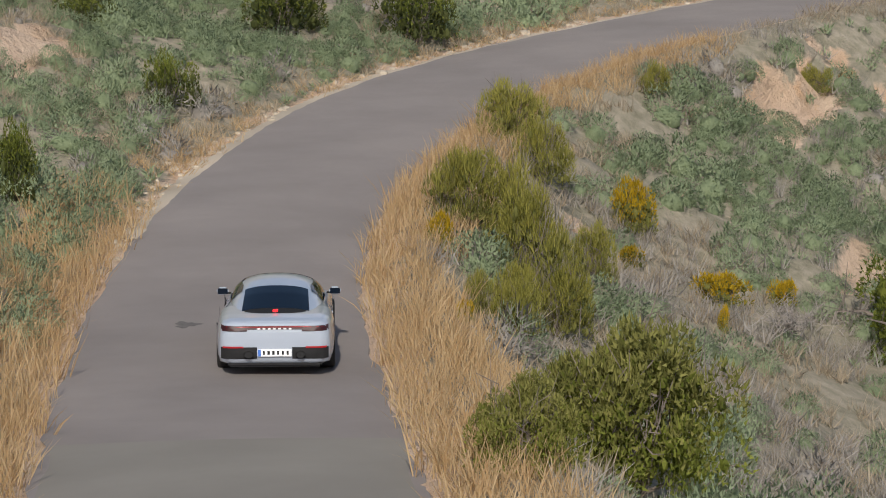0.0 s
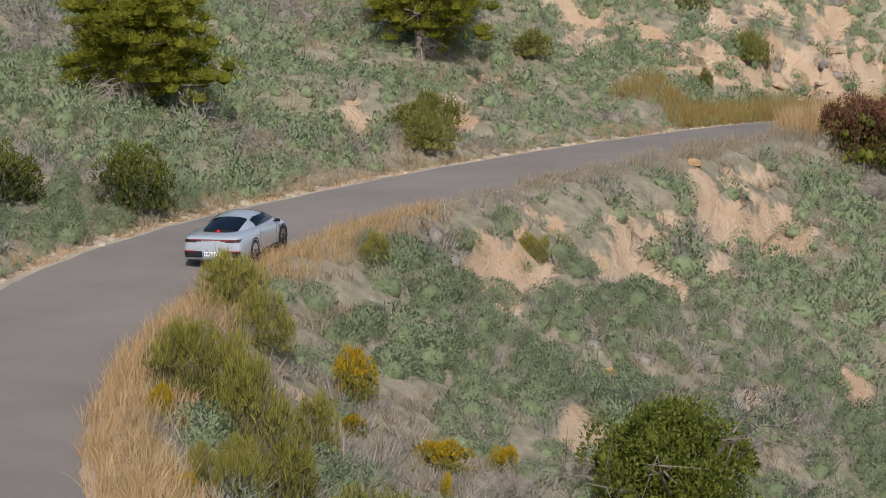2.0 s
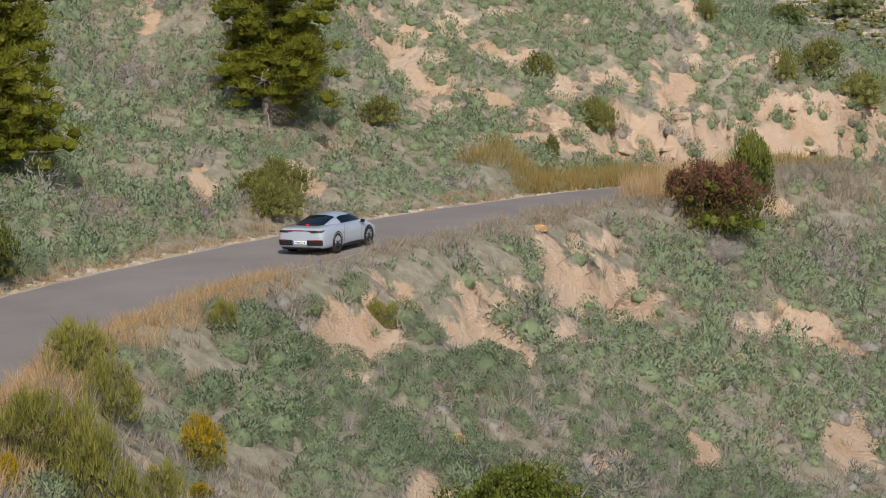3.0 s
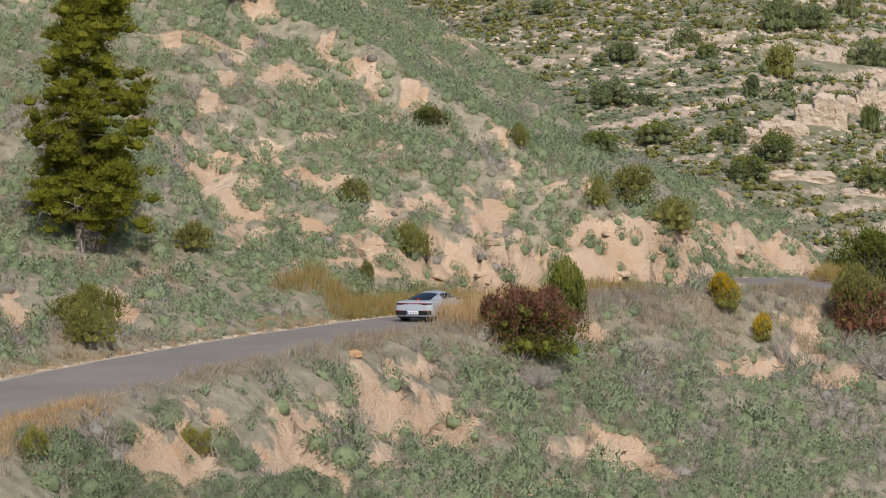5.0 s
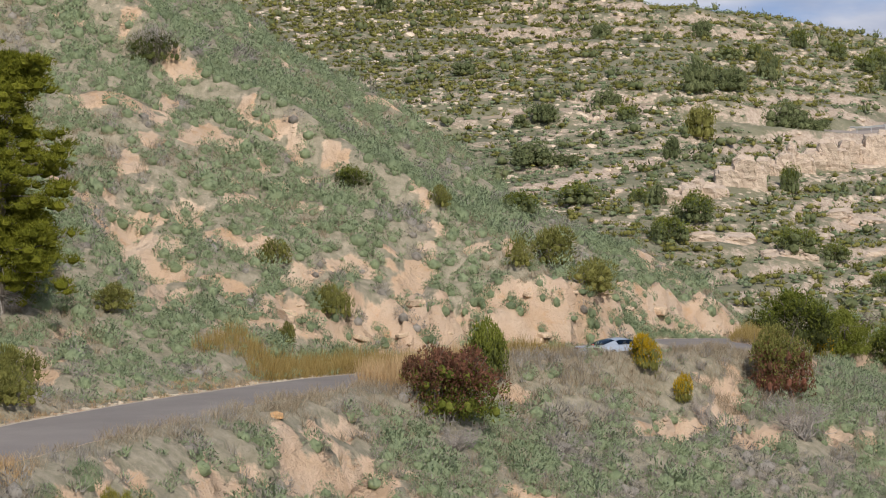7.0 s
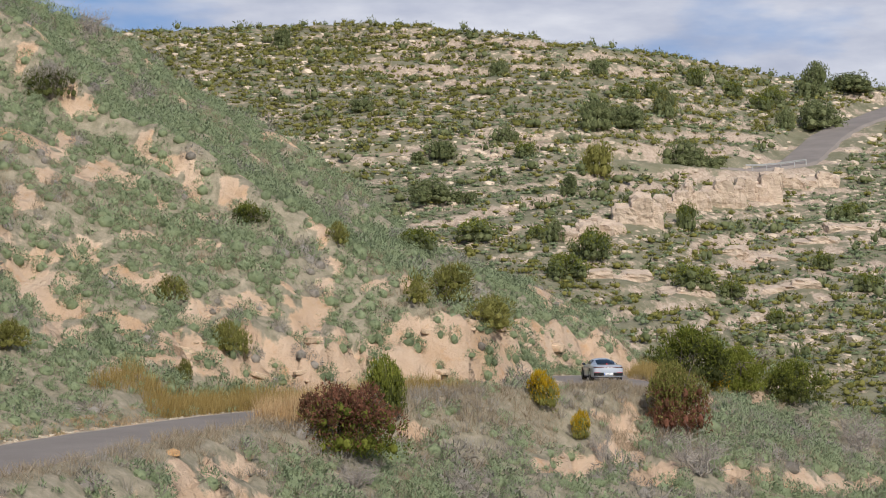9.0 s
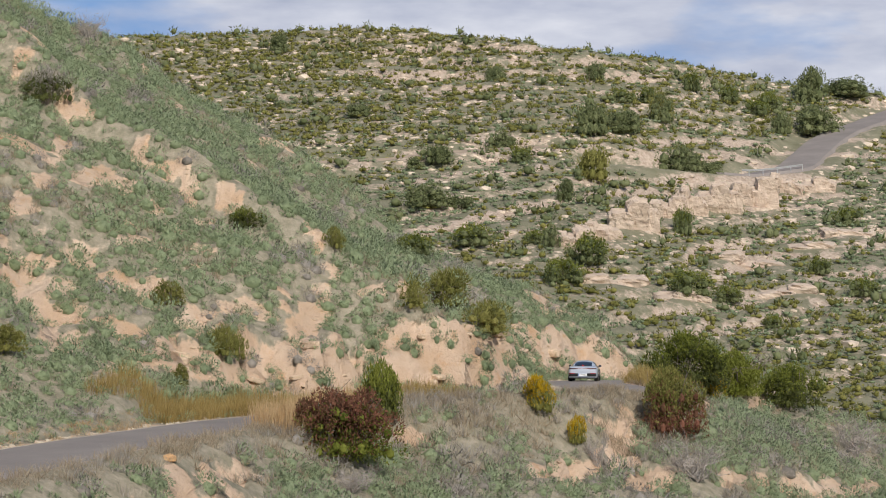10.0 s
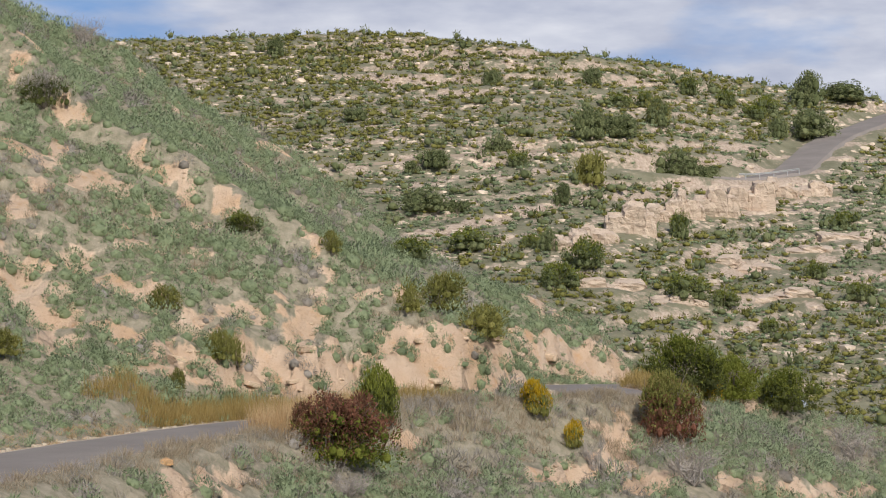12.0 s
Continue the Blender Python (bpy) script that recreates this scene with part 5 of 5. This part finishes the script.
M_WHITE = plain("white_lettering", (0.85, 0.85, 0.86), 0.4, 0, 0.03)
M_BLUE = plain("plate_blue", (0.05, 0.16, 0.55), 0.4, 0, 0.05)


def glowing(name, color, power):
    m, nt, b = material(name, 0.3)
    b.inputs["Base Color"].default_value = (*color, 1)
    b.inputs["Emission Color"].default_value = (*color, 1)
    b.inputs["Emission Strength"].default_value = power
    return m


M_BRAKE = glowing("lit_brake_lamp", (0.8, 0.02, 0.03), 0.7)
M_TAIL = glowing("lit_tail_strip", (0.35, 0.008, 0.015), 0.12)

# along the car: y, half width, height of shoulder, height of underside
HULL = [(-1.03, 0.68, 0.785, 0.36), (-1.00, 0.78, 0.845, 0.28), (-0.93, 0.845, 0.885, 0.22), (-0.78, 0.885, 0.915, 0.19), (-0.5, 0.91, 0.935, 0.18), (-0.2, 0.925, 0.945, 0.18),
        (0.15, 0.926, 0.955, 0.17), (0.6, 0.905, 0.94, 0.16), (1.1, 0.885, 0.92, 0.16), (1.6, 0.88, 0.905, 0.16), (2.0, 0.893, 0.895, 0.16), (2.45, 0.905, 0.87, 0.17),
        (2.8, 0.895, 0.80, 0.18), (3.1, 0.85, 0.72, 0.19), (3.3, 0.76, 0.63, 0.22), (3.42, 0.62, 0.54, 0.28), (3.47, 0.45, 0.47, 0.34)]
HU = np.array(HULL)


def hull_at(y):
    return [float(np.interp(y, HU[:, 0], HU[:, k])) for k in (1, 2, 3)]


def hull_ring(y):
    w, zt, zb = hull_at(y)
    prof = [(0.0, zb), (w * 0.80, zb), (w * 0.955, zb + 0.05), (w * 0.99, zb + 0.17 * (zt - zb) + 0.03), (w, zb + 0.42 * (zt - zb)), (w * 0.995, zb + 0.62 * (zt - zb)),
            (w * 0.965, zb + 0.82 * (zt - zb)), (w * 0.90, zt - 0.035), (w * 0.78, zt - 0.003), (w * 0.5, zt), (0.0, zt + 0.005)]
    return [(x, y, z) for x, z in prof] + [(-x, y, z) for x, z in prof[-2:0:-1]]


def ring_mesh(name, rings, mat, caps=True):
    bm = bmesh.new()
    rows = [[bm.verts.new(p) for p in r_] for r_ in rings]
    n = len(rows[0])
    for a, b in zip(rows, rows[1:]):
        for k in range(n):
            bm.faces.new((a[k], a[(k + 1) % n], b[(k + 1) % n], b[k]))
    if caps:
        bm.faces.new(rows[0][::-1])
        bm.faces.new(rows[-1])
    bmesh.ops.recalc_face_normals(bm, faces=bm.faces[:])
    me = bpy.data.meshes.new(name)
    bm.to_mesh(me)
    bm.free()
    me.materials.append(mat)
    for p in me.polygons:
        p.use_smooth = True
    return me


car = new("sports_car")
YS = np.unique(np.concatenate([HU[:, 0], np.linspace(-1.0, 3.4, 40)]))
body = part("body", ring_mesh("body", [hull_ring(y) for y in YS], M_PAINT), car, "chalk grey painted body")

# the cabin above the shoulder: y, roof height, half width at its foot
CAB = np.array([(-0.72, 0.885, 0.56), (-0.45, 0.945, 0.66), (-0.1, 1.035, 0.735), (0.3, 1.135, 0.775), (0.7, 1.215, 0.79), (1.0, 1.26, 0.795), (1.3, 1.28, 0.795), (1.6, 1.265, 0.79),
                (1.9, 1.20, 0.785), (2.2, 1.07, 0.78), (2.42, 0.95, 0.77), (2.55, 0.88, 0.74)])


def cab(y, a, lift=0.0):
    """A point of the cabin's skin; a from -1 (left foot) over 0 (top) to 1."""
    zr, w = float(np.interp(y, CAB[:, 0], CAB[:, 1])) + lift, float(np.interp(y, CAB[:, 0], CAB[:, 2])) + lift
    th = a * math.pi / 2
    foot, up = 0.80, abs(math.cos(th)) ** 0.56
    return (w * math.copysign(abs(math.sin(th)) ** 0.80, a) * (1 - 0.17 * up), y, foot + (zr - foot) * up)


CY = np.linspace(-0.72, 2.55, 44)
CA = np.linspace(-1, 1, 25)


def skin(name, ys, span, mat, lift, parent, label=""):
    """A patch of the cabin's skin; span(y) gives its two ends."""
    V = []
    for y in ys:
        a, b = span(y)
        V += [cab(y, q, lift) for q in np.linspace(a, b, 14)]
    me = np_mesh(name, V, grid_faces(len(ys), 14)[:, ::-1], mat, flat=False)
    return part(name, me, parent, label)


skin("roof", CY, lambda y: (-1, 1), M_PAINT, 0.0, body, "rounded chalk grey roof")


def across(y, x):
    """How far round the cabin a half width of x lies."""
    a = np.linspace(0, 1, 400)
    return float(np.interp(x, [cab(y, q)[0] for q in a], a))


rear_glass = skin("rear_window", np.linspace(-0.30, 0.62, 20), lambda y: (-across(y, 0.52 - 0.03 * (y + 0.28)), across(y, 0.52 - 0.03 * (y + 0.28))), M_GLASS, 0.010, body, "dark tinted rear window")
skin("windscreen", np.linspace(1.72, 2.36, 12), lambda y: (-across(y, 0.62), across(y, 0.62)), M_GLASS, 0.010, body, "dark windscreen")


def side_span(y):
    zr, foot = float(np.interp(y, CAB[:, 0], CAB[:, 1])), 0.80
    lo = math.acos(min(1, ((0.945 - foot) / (zr - foot)) ** (1 / 0.56))) / (math.pi / 2)
    top = min(1.165, zr - 0.085)
    hi = math.acos(min(1, (max(top - foot, 0.146) / (zr - foot)) ** (1 / 0.56))) / (math.pi / 2)
    return hi, max(lo, hi + 0.005)


for sgn in (1, -1):
    skin("side_window", np.linspace(0.60, 2.16, 26), lambda y: (side_span(y)[0] if sgn > 0 else -side_span(y)[1], side_span(y)[1] if sgn > 0 else -side_span(y)[0]), M_GLASS, 0.010, body, "dark side window")


def box(name, size, at, mat, parent, label="", bevel=0.01, turn=(0, 0, 0)):
    bm = bmesh.new()
    bmesh.ops.create_cube(bm, size=1, matrix=Matrix.Diagonal((*size, 1)))
    bmesh.ops.bevel(bm, geom=bm.edges[:], offset=min(bevel, min(size) * 0.45), segments=2, affect="EDGES")
    bm.transform(Matrix.LocRotScale(at, Euler(turn), None))
    me = bpy.data.meshes.new(name)
    bm.to_mesh(me)
    bm.free()
    me.materials.append(mat)
    return part(name, me, parent, label)


def tail(name, x0, x1, z0, z1, mat, parent, label="", proud=0.008, n=14):
    """A band that lies on the rounded tail between two heights."""
    V = []
    for z in np.linspace(z0, z1, 4):
        for x in np.linspace(x0, x1, n):
            V.append((x, tail_y(x, z) - proud, z))
    return part(name, np_mesh(name, V, grid_faces(4, n), mat, flat=False), parent, label)


def tail_y(x, z):
    """How far back the tail reaches at half width x and height z."""
    for y in np.linspace(-1.03, -0.2, 84):
        w, zt, zb = hull_at(y)
        t = (z - zb) / (zt - zb)
        if t < 0 or t > 1:
            continue
        edge = float(np.interp(t, [0, 0.05, 0.2, 0.42, 0.62, 0.82, 0.96, 1.0], [0.80, 0.955, 0.99, 1.0, 0.995, 0.965, 0.90, 0.5])) * w
        if edge >= abs(x):
            return y
    return -0.2


tail("tail_band", -0.80, 0.80, 0.776, 0.828, M_LAMP, body, "dark red lens band across the tail", 0.012, 28)
tail("tail_light_strip", -0.74, 0.74, 0.806, 0.818, M_TAIL, body, "thin red light strip across the tail", 0.017, 24)
for sgn in (1, -1):
    a, b = (0.42, 0.83) if sgn > 0 else (-0.83, -0.42)
    tail("tail_light", a, b, 0.748, 0.826, M_LAMP, body, "dark slim tail light", 0.016)
    a, b = (0.48, 0.80) if sgn > 0 else (-0.80, -0.48)
    # the reflector gets a faint added glow, from the light strip's material
    tail("reflector", a, b, 0.487, 0.513, M_TAIL, body, "red reflector", 0.022)
    a, b = (0.27, 0.83) if sgn > 0 else (-0.83, -0.27)
    tail("bumper_insert", a, b, 0.315, 0.50, M_BLACK, body, "black lower bumper insert", 0.014)
    bm = bmesh.new()
    bmesh.ops.create_cone(bm, cap_ends=False, segments=20, radius1=0.062, radius2=0.062, depth=0.16)
    # capped black plug that imitates the unlit hollow of the pipe
    dark = bmesh.ops.create_cone(bm, cap_ends=True, segments=20, radius1=0.054, radius2=0.054, depth=0.13)["verts"]
    for p in {f for v in dark for f in v.link_faces}:
        p.material_index = 1
    bm.transform(Matrix.LocRotScale((sgn * 0.40, -1.0, 0.385), Euler((radians(90), 0, 0)), (1.25, 1, 1)))
    me = bpy.data.meshes.new("exhaust_pipe")
    bm.to_mesh(me)
    me.materials.append(M_STEEL)
    me.materials.append(M_BLACK)
    part("exhaust_pipe", me, body, "oval steel exhaust tip")
for k in range(7):
    box("letter_bar", (0.045, 0.012, 0.026), (-0.24 + 0.08 * k, tail_y(0.2, 0.79) - 0.02, 0.786), M_WHITE, body, "white lettering bar", 0.004)
box("diffuser", (1.45, 0.16, 0.09), (0, -0.90, 0.225), M_BLACK, body, "black rear diffuser", 0.03)
plate = box("number_plate", (0.52, 0.014, 0.115), (0, -1.052, 0.415), M_WHITE, body, "white number plate with blue end", 0.004, (radians(-6), 0, 0))
box("plate_band", (0.045, 0.008, 0.105), (-0.233, -1.062, 0.415), M_BLUE, plate, "blue band", 0.002, (radians(-6), 0, 0))
for k, wd in enumerate((0.05, 0.06, 0.06, 0.05, 0.05, 0.05)):
    box("plate_bar", (wd * 0.62, 0.008, 0.060), (-0.165 + 0.073 * k, -1.062, 0.415), M_BLACK, plate, "dark bar", 0.002, (radians(-6), 0, 0))
for k in range(22):
    x = -0.46 + k * 0.92 / 21
    box("engine_slat", (0.016, 0.20, 0.012), (x, -0.42, float(cab(-0.42, across(-0.42, abs(x)))[2]) + 0.006), M_BLACK, body, "", 0.003, (radians(14), 0, 0))
skin("engine_grille", np.linspace(-0.54, -0.29, 6), lambda y: (-across(y, 0.48), across(y, 0.48)), M_BLACK, 0.004, body, "black slatted engine grille")
box("brake_light", (0.085, 0.03, 0.045), (0, -0.44, float(cab(-0.44, 0.0)[2]) + 0.025), M_BRAKE, body, "lit red brake light", 0.008)
tail("spoiler_lip", -0.66, 0.66, 0.868, 0.886, M_PAINT, body, "slim spoiler lip", 0.02, 20)
for sgn in (1, -1):
    mir = box("mirror", (0.19, 0.11, 0.125), (sgn * 0.925, 1.98, 0.915), M_PAINT, body, "chalk grey door mirror", 0.04)
    box("mirror_glass", (0.165, 0.012, 0.095), (sgn * 0.925, 1.925, 0.915), M_GLASS, mir, "dark mirror glass", 0.02)
    box("mirror_arm", (0.16, 0.05, 0.03), (sgn * 0.86, 1.98, 0.88), M_BLACK, mir, "", 0.01)
    box("door_handle", (0.02, 0.20, 0.025), (sgn * 0.885, 0.75, 0.76), M_PAINT, body, "", 0.008)
    for y in (0.52, 1.92):
        box("door_seam", (0.006, 0.008, 0.55), (sgn * (hull_at(y)[0] + 0.000), y, 0.60), M_BLACK, body, "", 0.002)
    box("sill", (0.03, 1.7, 0.10), (sgn * 0.86, 1.22, 0.21), M_BLACK, body, "black sill", 0.01)
    # dark wheel arches
    for wy in (0.0, 2.45):
        V = []
        for rr in (0.345, 0.385):
            for a in np.linspace(-0.15, math.pi + 0.15, 25):
                yy = wy + rr * math.cos(a)
                V.append((sgn * (hull_at(yy)[0] + 0.006), yy, 0.345 + rr * math.sin(a)))
        part("wheel_arch", np_mesh("wheel_arch", V, grid_faces(2, 25), M_BLACK), body, "dark wheel arch")


def wheel_meshes():
    prof = [(-0.13, 0.235), (-0.13, 0.31), (-0.115, 0.338), (-0.06, 0.345), (0.06, 0.345), (0.115, 0.338), (0.13, 0.31), (0.13, 0.235)]
    V, F, n = [], [], 32
    for a in np.arange(n) * 2 * math.pi / n:
        V += [(x, q * math.cos(a), q * math.sin(a)) for x, q in prof]
    for k in range(n):
        for j in range(7):
            F.append((k * 8 + j, k * 8 + j + 1, ((k + 1) % n) * 8 + j + 1, ((k + 1) % n) * 8 + j))
    tyre = np_mesh("tyre", V, F, M_TYRE, flat=False)
    bm = bmesh.new()
    bmesh.ops.create_cone(bm, cap_ends=False, segments=32, radius1=0.24, radius2=0.24, depth=0.24, matrix=Matrix.Rotation(radians(90), 4, "Y"))
    bmesh.ops.create_cone(bm, cap_ends=True, segments=24, radius1=0.20, radius2=0.20, depth=0.05, matrix=Matrix.Rotation(radians(90), 4, "Y"))
    for k in range(10):
        bmesh.ops.create_cube(bm, size=1, matrix=Matrix.Rotation(k * math.pi / 5, 4, "X") @ Matrix.LocRotScale((0, 0, 0.135), None, (0.25, 0.030, 0.21)))
    bmesh.ops.create_cone(bm, cap_ends=True, segments=12, radius1=0.05, radius2=0.05, depth=0.262, matrix=Matrix.Rotation(radians(90), 4, "Y"))
    rim = bpy.data.meshes.new("rim")
    bm.to_mesh(rim)
    bm.free()
    rim.materials.append(M_RIM)
    return tyre, rim


WHEELS = []
tyre_me, rim_me = wheel_meshes()
for wx, wy in ((-0.795, 0), (0.795, 0), (-0.785, 2.45), (0.785, 2.45)):
    wh = new("wheel")
    wh.parent = car
    part("tyre", tyre_me, wh, "black tyre")
    part("rim", rim_me, wh, "dark ten-spoke rim")
    WHEELS.append((wh, (wx, wy, 0.345)))
tagged(car, "chalk grey sports coupe driving along the road", "car")


# seconds, place of the rear axle on the road: x, y, heading (clockwise from +y)
CAR_WAY = [(0.0, -14.81, 37.61, -20), (0.25, -16.1, 41.15, -18.3), (0.5, -17.3, 44.85, -16), (0.8, -18.6, 49.3, -12), (1.1, -19.65, 53.9, -7.5), (1.5, -20.77, 60.63, -3), (2.0, -20.68, 70.3, 4),
           (2.5, -19.52, 78.17, 10), (3.0, -17.0, 86.94, 16), (3.5, -13.99, 95.22, 18), (3.7, -13.08, 97.93, 18.5), (4.5, -10.6, 106.8, 18.5), (5.3, -8.0, 114.8, 18),
           (5.5, -7.3, 116.7, 24), (6.0, -4.5, 120.4, 38), (6.6, -0.82, 124.2, 43), (6.8, 0.78, 126.0, 43), (7.0, 2.29, 127.7, 42), (7.2, 4.35, 130.1, 40),
           (7.7, 7.3, 134.8, 22), (8.25, 9.0, 140.4, 8), (8.8, 9.1, 145.8, -5), (9.2, 8.4, 150.4, -7), (9.6, 8.06, 154.9, -3), (10.0, 8.4, 159.3, 6),
           (10.3, 9.15, 162.4, 17), (10.5, 10.1, 164.5, 25), (10.7, 11.2, 166.4, 32), (10.9, 12.5, 168.2, 38), (11.5, 16.9, 172.6, 52), (12.0, 21.4, 175.6, 63)]


def road_z(x, y):
    i, _ = beside(np.array([x]), np.array([y]))
    return float(LINE[i[0], 2]) + 0.045


def motions():
    rows, roll, prev = [], [], None
    for t, x, y, h in CAR_WAY:
        hx, hy = math.sin(radians(h)), math.cos(radians(h))
        za, zb = road_z(x, y), road_z(x + 2.45 * hx, y + 2.45 * hy)
        rows.append((t, pose(x, y, za, math.degrees(math.atan2(zb - za, 2.45)), 0, -h)))
    walk(car, rows)
    ts = np.array([r[0] for r in CAR_WAY])
    run = np.append(0, np.cumsum(np.hypot(np.diff([r[1] for r in CAR_WAY]), np.diff([r[2] for r in CAR_WAY]))))
    frames = np.arange(0, 361) / 30.0
    turn = np.diff(np.interp(frames, ts, run)) / 0.345
    turn = np.degrees(np.append(0, np.cumsum(np.minimum(turn, radians(85)))))
    for wheel, (wx, wy, wz) in WHEELS:
        walk(wheel, [(f, pose(wx, wy, wz, -a, 0, 0)) for f, a in zip(frames, turn)])


motions()
